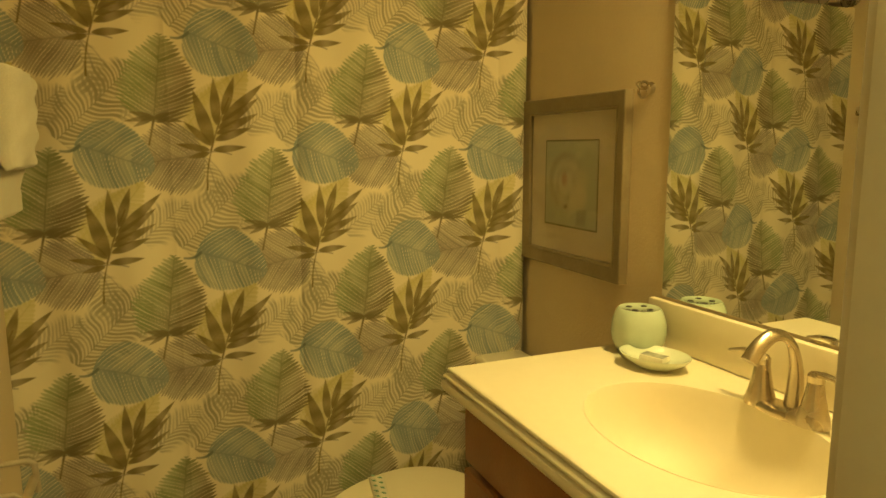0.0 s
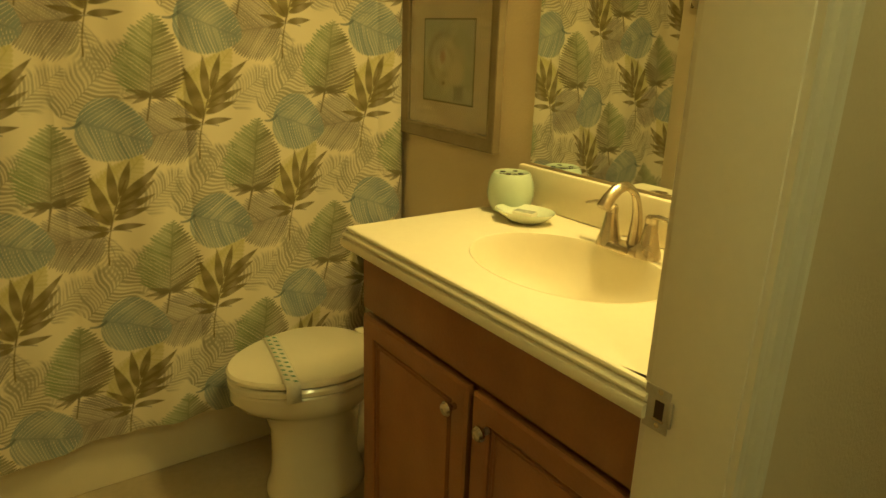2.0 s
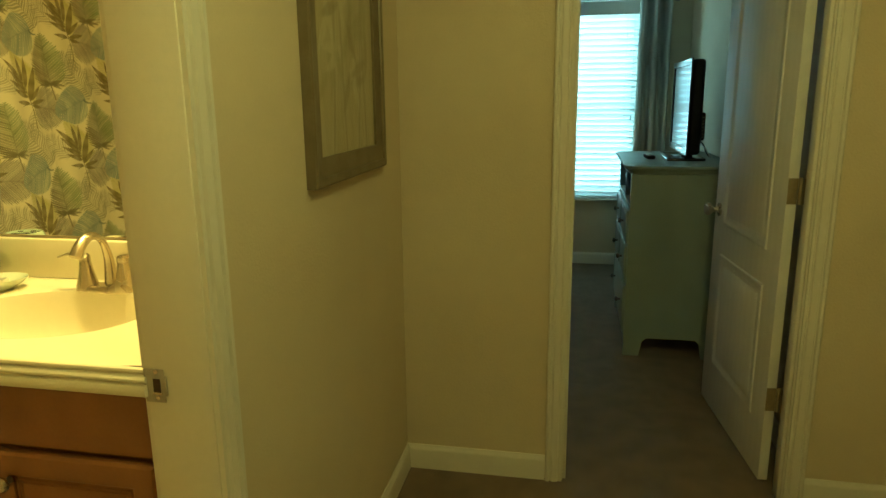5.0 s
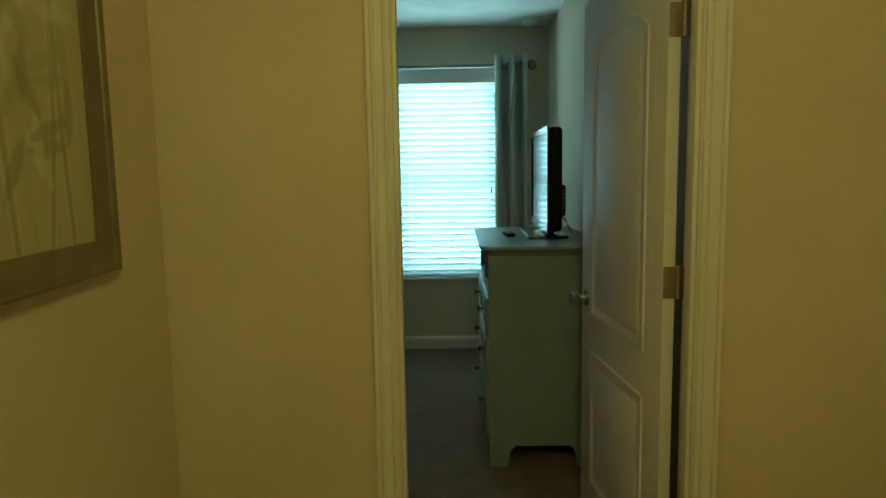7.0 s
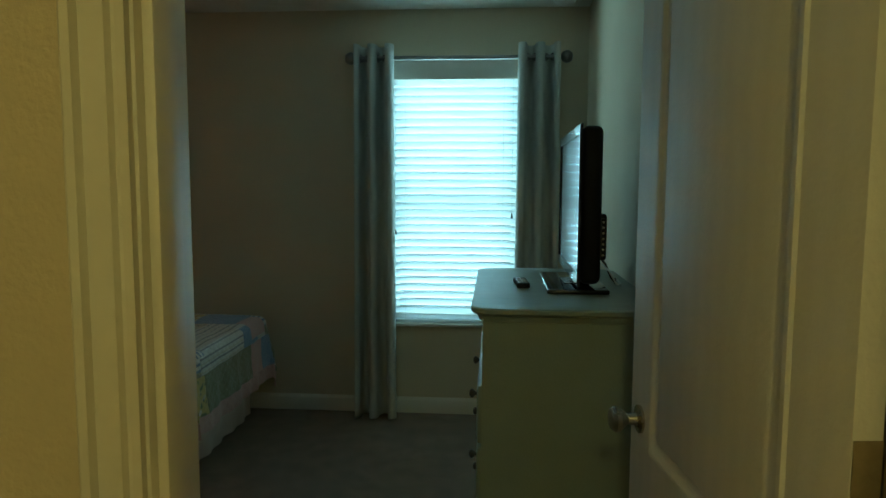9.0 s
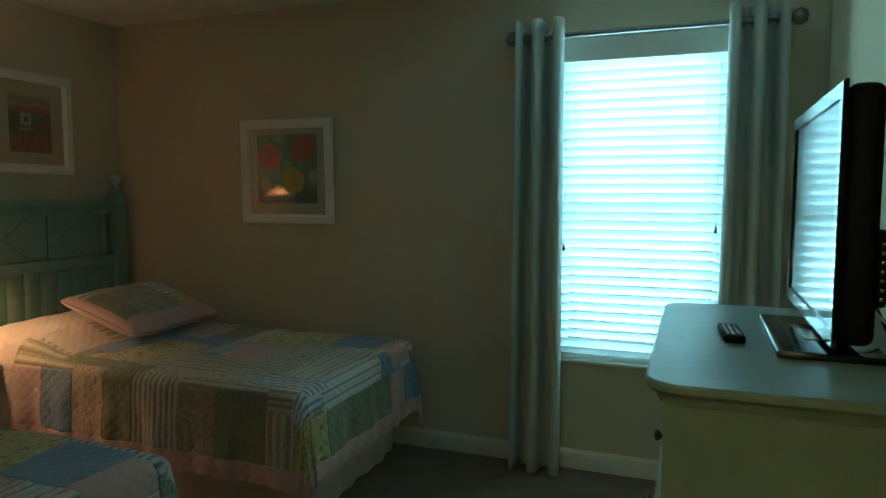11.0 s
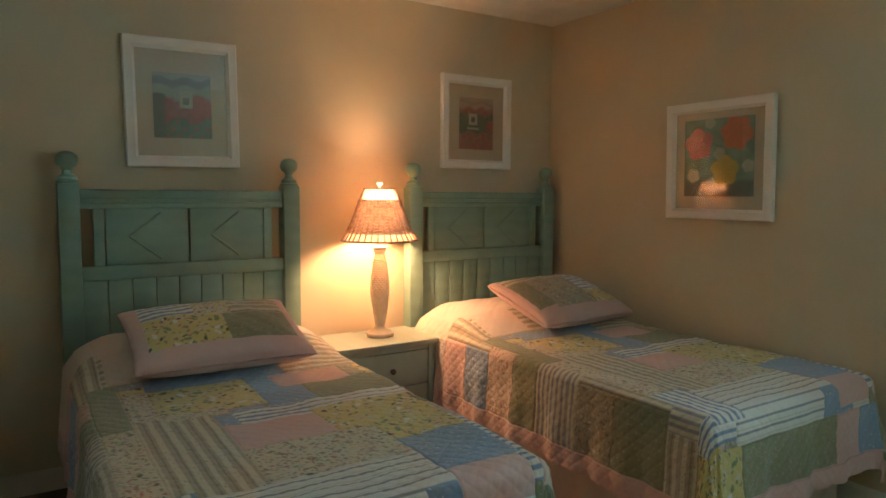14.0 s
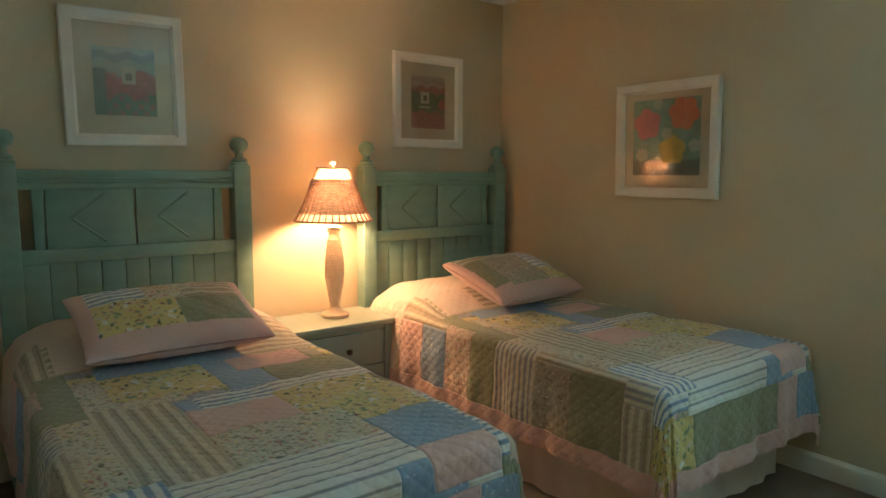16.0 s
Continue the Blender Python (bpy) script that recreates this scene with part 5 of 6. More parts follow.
def cloth_pattern(kind, u, v):
    """Colour of one patch at u, v metres on the cloth."""
    n = u.shape
    c = np.empty(n + (3,))

    def specks(c, cell, radius, colours, keep, seed):
        iu, iv = np.floor(u / cell), np.floor(v / cell)
        for du in (-1, 0, 1):
            for dv in (-1, 0, 1):
                ju, jv = iu + du, iv + dv
                cu, cv = (ju + hash01(ju, jv, seed)) * cell, (jv + hash01(jv, ju, seed + 7)) * cell
                turn = hash01(ju, jv, seed + 3) * math.pi
                p, q = (u - cu) * np.cos(turn) + (v - cv) * np.sin(turn), -(u - cu) * np.sin(turn) + (v - cv) * np.cos(turn)
                hit = (p * p / 2.2 + q * q * 2.2 < radius * radius) & (hash01(ju, jv, seed + 11) < keep)
                which = (hash01(ju, jv, seed + 5) * len(colours)).astype(int)
                for k, col in enumerate(colours):
                    c[hit & (which == k)] = INK[col]
        return c

    def stripes(a, b, period, along, share=0.5, third=None):
        w = (u if along else v) / period % 1.0
        c[:] = INK[a]
        c[w < share] = INK[b]
        if third:
            c[(w > 0.72) & (w < 0.80)] = INK[third]
        return c

    if kind == "blue_stripe":
        return stripes("white", "blue", 0.034, False, 0.42)
    if kind == "blue_stripe_long":
        return stripes("white", "blue", 0.034, True, 0.42)
    if kind == "grey_stripe":
        return stripes("cream", "grey", 0.030, True, 0.45)
    if kind == "grey_stripe_cross":
        return stripes("cream", "grey", 0.030, False, 0.45)
    if kind == "tan_stripe":
        return specks(stripes("tan", "cream", 0.042, True, 0.40, "brown"), 0.016, 0.0022, ["brown", "rose"], 0.4, 3)
    if kind == "tan_stripe_cross":
        return specks(stripes("tan", "cream", 0.042, False, 0.40, "brown"), 0.016, 0.0022, ["brown", "rose"], 0.4, 3)
    if kind == "white_stripe":
        return stripes("white", "grey", 0.040, False, 0.22, "cream")
    if kind == "yellow_floral":
        c[:] = INK["yellow"]
        c = specks(c, 0.045, 0.013, ["cream", "yellow", "white", "leaf"], 0.7, 1)
        c = specks(c, 0.030, 0.0062, ["leaf", "rose", "brown", "olive"], 0.7, 2)
        return specks(c, 0.060, 0.0085, ["wine", "ink", "leaf", "ink"], 0.55, 14)
    if kind == "tan_floral":
        c[:] = INK["cream"]
        c = specks(c, 0.020, 0.0060, ["tan", "olive", "yellow", "rose"], 0.75, 4)
        c = specks(c, 0.014, 0.0030, ["brown", "leaf", "rose"], 0.7, 5)
        return specks(c, 0.045, 0.0060, ["ink", "leaf", "brown"], 0.5, 15)
    if kind == "pink_floral":
        c[:] = (0.70, 0.50, 0.40)
        c = specks(c, 0.022, 0.0065, ["rose", "cream", "tan"], 0.7, 6)
        return specks(c, 0.015, 0.0028, ["brown", "leaf"], 0.5, 7)
    if kind == "brown_floral":
        c[:] = INK["tan"]
        c = specks(c, 0.024, 0.0065, ["brown", "tan", "olive", "cream"], 0.75, 8)
        return specks(c, 0.015, 0.0028, ["cream", "brown"], 0.5, 9)
    if kind == "olive_print":
        c[:] = INK["olive"]
        return specks(c, 0.015, 0.0038, ["tan", "leaf", "brown", "tan"], 0.6, 10)
    if kind == "blue_print":
        c[:] = (0.27, 0.37, 0.52)
        return specks(c, 0.012, 0.0016, ["grey", "white"], 0.5, 12)
    if kind == "grey_print":
        c[:] = (0.38, 0.36, 0.40)
        return specks(c, 0.016, 0.0030, ["grey", "pink", "white"], 0.6, 13)
    c[:] = INK[kind]
    return c


KINDS = ["tan_floral", "olive_print", "yellow_floral", "pink", "tan_stripe", "blue_print", "white_stripe", "brown_floral", "blue_stripe", "pink_floral", "grey_print"]
# patches of the quilt: across from, across to, along from, along to (metres from the bed's middle line and from the head), cloth
TOP = [(-0.44, -0.20, 0.40, 0.60, "pink_pale"), (-0.33, 0.02, 0.72, 1.04, "yellow_floral"), (-0.33, 0.02, 0.62, 0.72, "blue_print"), (0.02, 0.20, 0.62, 1.10, "blue_print"), (0.20, 0.52, 0.45, 0.72, "tan_stripe_cross"),
       (0.12, 0.42, 0.72, 0.88, "pink"), (0.20, 0.52, 0.88, 1.08, "olive_print"), (-0.12, 0.14, 1.08, 1.22, "blue_stripe"), (0.14, 0.52, 1.08, 1.18, "white_stripe"), (-0.18, 0.12, 1.22, 1.44, "pink"), (0.12, 0.50, 1.18, 1.58, "yellow_floral"),
       (-0.42, -0.18, 1.04, 1.72, "tan_stripe"), (-0.33, -0.12, 1.00, 1.08, "tan_floral"), (-0.18, 0.24, 1.44, 1.70, "tan_floral"), (-0.36, 0.24, 1.70, 1.92, "white_stripe"), (0.24, 0.50, 1.58, 1.86, "blue_print"), (0.50, 0.66, 1.52, 1.86, "blue_stripe"),
       (-0.52, -0.36, 1.66, 1.95, "blue_stripe_long"), (0.24, 0.48, 1.86, 2.02, "pink"), (-0.52, -0.42, 0.62, 1.10, "olive_print"), (-0.52, -0.42, 1.10, 1.66, "tan_floral"), (-0.42, -0.33, 0.72, 1.04, "tan_floral")]
SIDE = [(0.0, 0.32, "pink_pale"), (0.32, 0.52, "pink"), (0.52, 0.71, "blue_print"), (0.71, 0.90, "pink_floral"), (0.90, 1.07, "olive_print"), (1.07, 1.32, "grey_stripe_cross"), (1.32, 1.52, "brown_floral"), (1.52, 1.77, "olive_print"), (1.77, 1.93, "tan_stripe_cross"), (1.93, 2.3, "yellow_floral")]
FOOT = [(-0.60, -0.40, "yellow_floral"), (-0.40, -0.02, "olive_print"), (-0.02, 0.22, "olive_print"), (0.22, 0.40, "pink"), (0.40, 0.62, "blue_print")]


def quilt_colours(s, v, half, length, drop):
    """s across from the middle line, v along from the head end."""
    col = np.empty(s.shape + (3,))
    cell_u, cell_v = np.floor(s / 0.24), np.floor(v / 0.22)
    pick = (hash01(cell_u, cell_v, 21) * len(KINDS)).astype(int)
    done = np.full(s.shape, "", dtype=object)
    code = (cell_u * 40 + cell_v).astype(int) + 5000
    for k, kind in enumerate(KINDS):
        done[pick == k] = kind
    count = [0]

    def sew(where, kind):
        count[0] += 1
        done[where] = kind
        code[where] = count[0]

    sew((v >= 0.33) & (v < 0.62) & (np.abs(s) < 0.56), "tan_stripe_cross")
    for a, b, kind in SIDE:
        sew((s < -0.52) & (v >= a) & (v < b), kind)
        sew((s > 0.52) & (v >= 2.0 - b) & (v < 2.0 - a), kind)
    sew((s < -0.46) & (s > -0.56) & (v > 0.32) & (v < 0.71), "tan_stripe")
    sew((s < -0.42) & (s > -0.56) & (v > 1.32) & (v < 1.77), "tan_stripe")
    sew((s < -0.42) & (s > -0.62) & (v > 1.77) & (v < 1.90), "grey_stripe")
    sew((s < -0.42) & (s > -0.66) & (v > 1.90) & (v < 2.02), "blue_stripe")
    for a, b, kind in FOOT:
        sew((v > length + 0.14) & (s >= a) & (s < b), kind)
    sew((v > length - 0.10) & (v < length + 0.14) & (s > -0.42) & (s < 0.14), "white_stripe")
    sew((v > length - 0.10) & (v < length + 0.14) & (s > 0.14) & (s < 0.36), "blue_print")
    for a, b, c, d, kind in TOP:
        sew((s >= a) & (s < b) & (v >= c) & (v < d), kind)
    edge = (np.abs(s) > half + drop - 0.085) | (v > length + drop - 0.085)
    sew(edge, "pink")
    sew((v < 0.33) & (np.abs(s) < 0.60), "pink_pale")
    sew((v < 0.40) & (np.abs(s) < 0.46), "pink_pale")
    for kind in set(done.reshape(-1)):
        sel = done == kind
        col[sel] = cloth_pattern(kind, s[sel], v[sel])
    seam = np.zeros(s.shape, bool)
    seam[:, 1:] |= code[:, 1:] != code[:, :-1]
    seam[1:] |= code[1:] != code[:-1]
    return np.clip(col, 0.01, 0.85), seam, code


def quilt_mesh(half=0.505, length=1.90, drop=0.42, step=0.0045):
    """Patchwork quilt over mattress and pillow: rounded at the mattress edge, hanging at both sides and the foot."""
    s, v = np.meshgrid(np.arange(-half - drop, half + drop, step), np.arange(0.0, length + drop, step))
    col, seam, code = quilt_colours(s, v, half, length, drop)
    es, ev = np.maximum(np.abs(s) - half, 0), np.maximum(v - length, 0)
    sag = (es ** 4 + ev ** 4) ** 0.25
    r = 0.045
    arc = np.minimum(sag / (r * math.pi / 2), 1) * math.pi / 2
    out = r * np.sin(arc)
    down = r * (1 - np.cos(arc)) + np.maximum(sag - r * math.pi / 2, 0)
    tot = np.hypot(es, ev) + 1e-9
    hang = np.clip((sag - 0.03) / 0.35, 0, 1)
    along = np.where(ev > es, s, v) + 0.25 * np.arctan2(ev, es + 1e-9)
    ripple = hang * (0.009 * np.sin(along * 21 + 0.7) + 0.005 * np.sin(along * 47 + 2.0)) + 0.022 * hang
    corner = np.minimum(es, ev) / (sag + 1e-9)
    ripple += hang * corner * 0.05
    outx, outy = (out + ripple) * es / tot, (out + ripple) * ev / tot
    x = np.sign(s) * (np.minimum(np.abs(s), half) + outx)
    y = -(np.minimum(v, length) + outy)
    flat = (np.minimum(np.abs(s), half), np.minimum(v, length))
    hump = 0.112 * np.exp(-np.clip((v - 0.34) / 0.22, 0, None) ** 2) * np.clip(1 - (np.abs(s) / 0.56) ** 6, 0, 1) * np.clip(v / 0.10 + 0.55, 0, 1)
    puff = 0.0038 * np.minimum(np.abs(np.sin((s + v) * 58)), np.abs(np.sin((s - v) * 58))) ** 0.5 + 0.004 * np.sin(s * 13 + 1) * np.sin(v * 9) + 0.003 * np.sin(s * 31 + v * 11) * np.sin(v * 27)
    puff -= 0.003 * seam
    z = hump * (sag < 0.2) * np.exp(-sag / 0.06) - down + puff * np.where(sag > 0, 0.5, 0.85)
    x = x + np.sign(s) * puff * (es > ev) * (sag > 0) * 0.95
    y = y - puff * (ev >= es) * (sag > 0) * 0.95
    return cut_patches(np.stack([x, y, z], -1), col, code)


def one_piece_each(code):
    """Numbers the joined areas of equal code, so that every number is one piece of cloth."""
    root, out, before = [], np.zeros(code.shape, int), []

    def find(i):
        while root[i] != i:
            root[i] = root[root[i]]
            i = root[i]
        return i

    for j, row in enumerate(code):
        cuts = np.concatenate([[0], np.nonzero(row[1:] != row[:-1])[0] + 1, [len(row)]])
        runs = []
        for a, b in zip(cuts[:-1], cuts[1:]):
            root.append(len(root))
            mine = len(root) - 1
            for c, d, kind, other in before:
                if kind == row[a] and c < b and a < d:
                    root[find(mine)] = find(other)
            out[j, a:b] = mine
            runs.append((a, b, row[a], mine))
        before = runs
    return np.array([find(i) for i in range(len(root))])[out]


def cut_patches(pts, col, code):
    """One mesh for each patch of the sheet."""
    nv, nu = code.shape
    idx = np.arange(nv * nu).reshape(nv, nu)
    faces = np.stack([idx[:-1, :-1], idx[:-1, 1:], idx[1:, 1:], idx[1:, :-1]], -1).reshape(-1, 4)
    owner = one_piece_each(code[:-1, :-1]).reshape(-1)
    flat, ink = pts.reshape(-1, 3), col.reshape(-1, 3)
    meshes = []
    for c in np.unique(owner):
        mine = faces[owner == c]
        used, local = np.unique(mine, return_inverse=True)
        me = bpy.data.meshes.new("patch")
        me.vertices.add(len(used))
        me.vertices.foreach_set("co", flat[used].reshape(-1).astype(np.float32))
        me.loops.add(len(mine) * 4)
        me.loops.foreach_set("vertex_index", local.reshape(-1).astype(np.int32))
        me.polygons.add(len(mine))
        me.polygons.foreach_set("loop_start", np.arange(0, len(mine) * 4, 4, dtype=np.int32))
        me.update(calc_edges=True)
        me.shade_smooth()
        me.materials.append(QUILT)
        att = me.color_attributes.new("print", "FLOAT_COLOR", "POINT")
        # the cloth's colour at each corner stays that of its own patch
        att.data.foreach_set("color", np.concatenate([ink[used], np.ones((len(used), 1))], 1).reshape(-1).astype(np.float32))
        meshes.append(me)
    return meshes


QUILT_PATCHES = quilt_mesh()


def bed(x, slip):
    group = "twin beds"
    ob = thing("bed", x, 3.09, 0, 0, "twin bed base and mattress with a gathered cream pink bed skirt", "bed", group)
    part("mattress", box(-0.492, -1.885, 0.36, 0.492, 0.0, 0.605, 0.05, seg=4), SKIRT, ob)
    part("box_spring", box(-0.485, -1.88, 0.17, 0.485, 0.0, 0.358, 0.02), SKIRT, ob)
    for sx in (-0.42, 0.42):
        for y in (-1.78, -0.12):
            part("foot", lathe([(0.022, 0), (0.026, 0.16), (0.026, 0.17)], sx, y, 0, 14), KNOBDARK, ob)
    path = [(-0.488, -0.02), (-0.488, -1.884), (0.488, -1.884), (0.488, -0.02)]
    nu, nv = 420, 10
    total = [0, 1.864, 2.84, 4.704]
    pts = np.zeros((nv, nu, 3))
    for i in range(nu):
        d = total[-1] * i / (nu - 1)
        k = 0 if d < total[1] else 1 if d < total[2] else 2
        t = (d - total[k]) / (total[k + 1] - total[k])
        a, b = Vector(path[k]), Vector(path[k + 1])
        p = a.lerp(b, t)
        nrm = Vector(((b - a).y, -(b - a).x)).normalized()
        for j in range(nv):
            f = j / (nv - 1)
            g = p - nrm * (-0.004 - (0.006 * math.sin(d * 38) + 0.005 * math.sin(d * 17 + 1)) * (0.3 + f) - 0.012 * f)
            pts[j, i] = (g.x, g.y, 0.33 - 0.322 * f)
    c = part("bed_skirt", grid_mesh("bed_skirt", pts, SKIRT), SKIRT, ob, "gathered cream pink bed skirt")
    q = thing("quilt", x, 3.085 - slip, 0.625, 0, "patchwork quilt of floral, striped and plain pastel patches on the bed", "quilt", "patchwork quilts")
    for me in QUILT_PATCHES:
        part("patch", me, QUILT, q)
    return ob


bed(3.010, 0.0)
bed(4.768, 0.045)


def sham_colours(u, v, second):
    """u across -0.35..0.35, v from foot 0 to head 0.5."""
    kind = np.full(u.shape, "pink", dtype=object)
    first = ((-0.295, 0.02, 0.085, 0.30, "yellow_floral"), (0.02, 0.295, 0.085, 0.27, "olive_print"), (-0.295, -0.08, 0.30, 0.455, "blue_stripe"), (-0.08, 0.06, 0.27, 0.455, "tan_floral"), (0.06, 0.295, 0.27, 0.455, "tan_stripe_cross"))
    other = ((-0.32, 0.10, 0.37, 0.47, "tan_stripe_cross"), (-0.32, -0.20, 0.10, 0.37, "olive_print"), (-0.20, 0.10, 0.075, 0.37, "brown_floral"), (0.10, 0.32, 0.20, 0.47, "blue_stripe"), (0.10, 0.32, 0.075, 0.20, "yellow_floral"))
    for a, b, c, d, k in other if second else first:
        kind[(u >= a) & (u < b) & (v >= c) & (v < d)] = k
    col = np.empty(u.shape + (3,))
    for k in set(kind.reshape(-1)):
        col[kind == k] = cloth_pattern(k, u[kind == k], v[kind == k])
    return col


def sham(m, second, label):
    ob = tagged(new("pillow_sham"), label, "pillow", "pillow shams")
    ob.matrix_basis = m
    for side in (1, -1):
        u, v = np.meshgrid(np.linspace(-0.35, 0.35, 120), np.linspace(0, 0.48, 84))
        a, b = np.clip(1 - (np.abs(u) / 0.35) ** 2.4, 0, 1), np.clip(1 - (np.abs(v - 0.24) / 0.24) ** 2.4, 0, 1)
        fat = 0.078 * (a * b) ** 0.42
        pull = 1 - 0.05 * (1 - (u / 0.35) ** 2) * (np.abs(v - 0.24) / 0.24) ** 3
        pull2 = 1 - 0.05 * (1 - ((v - 0.24) / 0.24) ** 2) * (np.abs(u) / 0.35) ** 3
        z = side * fat + 0.003 * np.sin(u * 40 + v * 30) * (a * b) + 0.0034 * np.minimum(np.abs(np.sin((u + v) * 46)), np.abs(np.sin((u - v) * 46))) ** 0.5 * side
        pts = np.stack([u * pull2, (v - 0.24) * pull + 0.24, z], -1)
        if side < 0:
            pts = pts[:, ::-1]
        col = sham_colours(u, v, second) if side > 0 else np.broadcast_to(np.array(INK["pink"]), u.shape + (3,))
        part("front_cover" if side > 0 else "back_cover", grid_mesh("sham_cover", pts, QUILT, col), QUILT, ob)
    return ob


sham(pose(2.995, 2.350, 0.700, 19, 0, 0), False, "patchwork pillow sham with pale pink border, propped square")
sham(pose(4.870, 2.290, 0.705, 19, 0, 5), True, "patchwork pillow sham with pale pink border, lying askew")

# ---- bedroom: nightstand and lamp ----


def nightstand():
    ob = thing("nightstand", 3.94, 2.985, 0, 0, "seafoam green painted nightstand with two drawers", "nightstand")
    x0, x1, y0, y1 = -0.275, 0.275, -0.175, 0.175
    for sx in (x0, x1 - 0.045):
        for sy in (y0, y1 - 0.045):
            part("leg", box(sx, sy, 0, sx + 0.045, sy + 0.045, 0.556, 0.004), PALEGREEN, ob)
    for sx in (x0 + 0.006, x1 - 0.022):
        part("side_panel", box(sx, y0 + 0.045, 0.12, sx + 0.016, y1 - 0.045, 0.556), PALEGREEN, ob)
    part("back_panel", box(x0 + 0.045, y1 - 0.02, 0.12, x1 - 0.045, y1 - 0.008, 0.556), PALEGREEN, ob)
    part("bottom_rail", box(x0 + 0.045, y0 + 0.008, 0.10, x1 - 0.045, y0 + 0.03, 0.145, 0.003), PALEGREEN, ob)
    part("top_rail", box(x0 + 0.045, y0 + 0.008, 0.530, x1 - 0.045, y0 + 0.03, 0.556, 0.002), PALEGREEN, ob)
    for z0, z1 in ((0.345, 0.526), (0.150, 0.338)):
        d = part("drawer", box(x0 + 0.049, y0 + 0.003, z0, x1 - 0.049, y0 + 0.20, z1, 0.004), PALEGREEN, ob)
        part("knob", lathe(knob_profile(-1), 0, y0 + 0.0035, (z0 + z1) / 2, 18, "y"), KNOBDARK, d, "dark pewter knob")
    part("top", box(-0.315, -0.205, 0.562, 0.315, 0.19, 0.588, 0.007, seg=3), PALEGREEN, ob)
    part("top_moulding", box(-0.298, -0.190, 0.5562, 0.298, 0.182, 0.5618, 0.002), PALEGREEN, ob)


nightstand()


def wicker_lamp():
    ob = thing("table_lamp", 3.97, 3.0, 0.589, 0, "lit table lamp with a woven wicker shade and cream wicker base", "lamp")
    part("foot", lathe([(0.072, 0), (0.075, 0.006), (0.075, 0.018), (0.066, 0.026), (0.048, 0.032), (0.034, 0.042), (0.026, 0.056)], 0, 0, 0, 40), LAMPCREAM, ob)
    prof = [(0.026, 0.055), (0.029, 0.08), (0.036, 0.12), (0.044, 0.17), (0.049, 0.225), (0.0495, 0.265), (0.046, 0.31), (0.040, 0.36), (0.035, 0.40), (0.034, 0.414)]
    # woven column: horizontal cane courses over and under upright stakes

    def column(u, v):
        a, h = 2 * math.pi * u, 0.058 + 0.354 * v
        for (r0, h0), (r1, h1) in zip(prof, prof[1:]):
            if h0 <= h <= h1:
                r = r0 + (r1 - r0) * (h - h0) / (h1 - h0)
        row = int(v * 30)
        brick = abs(math.cos(7 * a + math.pi / 2 * (row % 2))) ** 0.5 * abs(math.sin(math.pi * (v * 30 - row))) ** 0.6
        r += 0.0058 * brick * min(1, max(0.25, (v - 0.25) * 4))
        return (r * math.cos(a), r * math.sin(a), h)

    part("woven_column", surface(column, 112, 180, close_u=True), LAMPCREAM, ob, "cream woven wicker column")
    part("core", lathe([(max(0.01, r - 0.004), h) for r, h in prof], 0, 0, 0, 24), LAMPCREAM, ob)
    part("neck", lathe([(0.034, 0.412), (0.036, 0.420), (0.030, 0.428), (0.026, 0.450), (0.034, 0.466), (0.038, 0.474), (0.016, 0.478)], 0, 0, 0, 32), LAMPCREAM, ob)
    part("collar", lathe([(0.012, 0.478), (0.045, 0.484), (0.047, 0.489), (0.014, 0.494)], 0, 0, 0, 32), PLASTICWHITE, ob, "bright white collar disc")
    part("socket", lathe([(0.014, 0.492), (0.018, 0.498), (0.018, 0.560), (0.012, 0.566)], 0, 0, 0, 20), BRASS, ob)
    part("finial", lathe([(0.006, 0.812), (0.006, 0.820), (0.016, 0.826), (0.018, 0.834), (0.011, 0.842), (0.003, 0.845)], 0, 0, 0, 20), PLASTICWHITE, ob)
    part("harp", tube([(0.018, 0, 0.54), (0.055, 0, 0.60), (0.060, 0, 0.70), (0.035, 0, 0.79), (0.0, 0, 0.813), (-0.035, 0, 0.79), (-0.060, 0, 0.70), (-0.055, 0, 0.60), (-0.018, 0, 0.54)], 0.0018, 6), BRASS, ob)
    z0, z1, r0, r1 = 0.525, 0.802, 0.206, 0.084

    def rad(f):
        return r0 + (r1 - r0) * (f + 0.16 * math.sin(math.pi * f) * (1 - f))

    shade = part("shade", tube([((r1 + 0.002) * math.cos(a), (r1 + 0.002) * math.sin(a), z1) for a in (2 * math.pi * i / 40 for i in range(41))], 0.0045, 6), WICKER, ob, "brown woven wicker shade")
    stakes = 36
    for i in range(stakes):
        a = 2 * math.pi * i / stakes
        pts = [((rad(f) + 0.001) * math.cos(a), (rad(f) + 0.001) * math.sin(a), z0 + (z1 - z0) * f) for f in (k / 10 for k in range(11))]
        part("stake", tube(pts, [0.0042 - 0.0018 * k / 10 for k in range(11)], 5), WICKER, shade)
    bm = bmesh.new()
    for k in range(24):
        # each course of cane goes over the stakes that the one below goes under
        f = 0.150 + 0.63 * k / 23
        seg = stakes * 4
        pts = []
        for i in range(seg + 1):
            a = 2 * math.pi * i / seg
            r = rad(f) + 0.0055 * math.cos(a * stakes / 2 + math.pi * k)
            pts.append((r * math.cos(a), r * math.sin(a), z0 + (z1 - z0) * f))
        tube(pts, 0.0034, 5, bm, flat=1.1)
    part("weave", bm, WICKER, shade)
    part("bottom_rim", tube([((r0 + 0.001) * math.cos(a), (r0 + 0.001) * math.sin(a), z0) for a in (2 * math.pi * i / 60 for i in range(61))], 0.0055, 6), WICKER, shade)
    bm = bmesh.new()
    rings = []
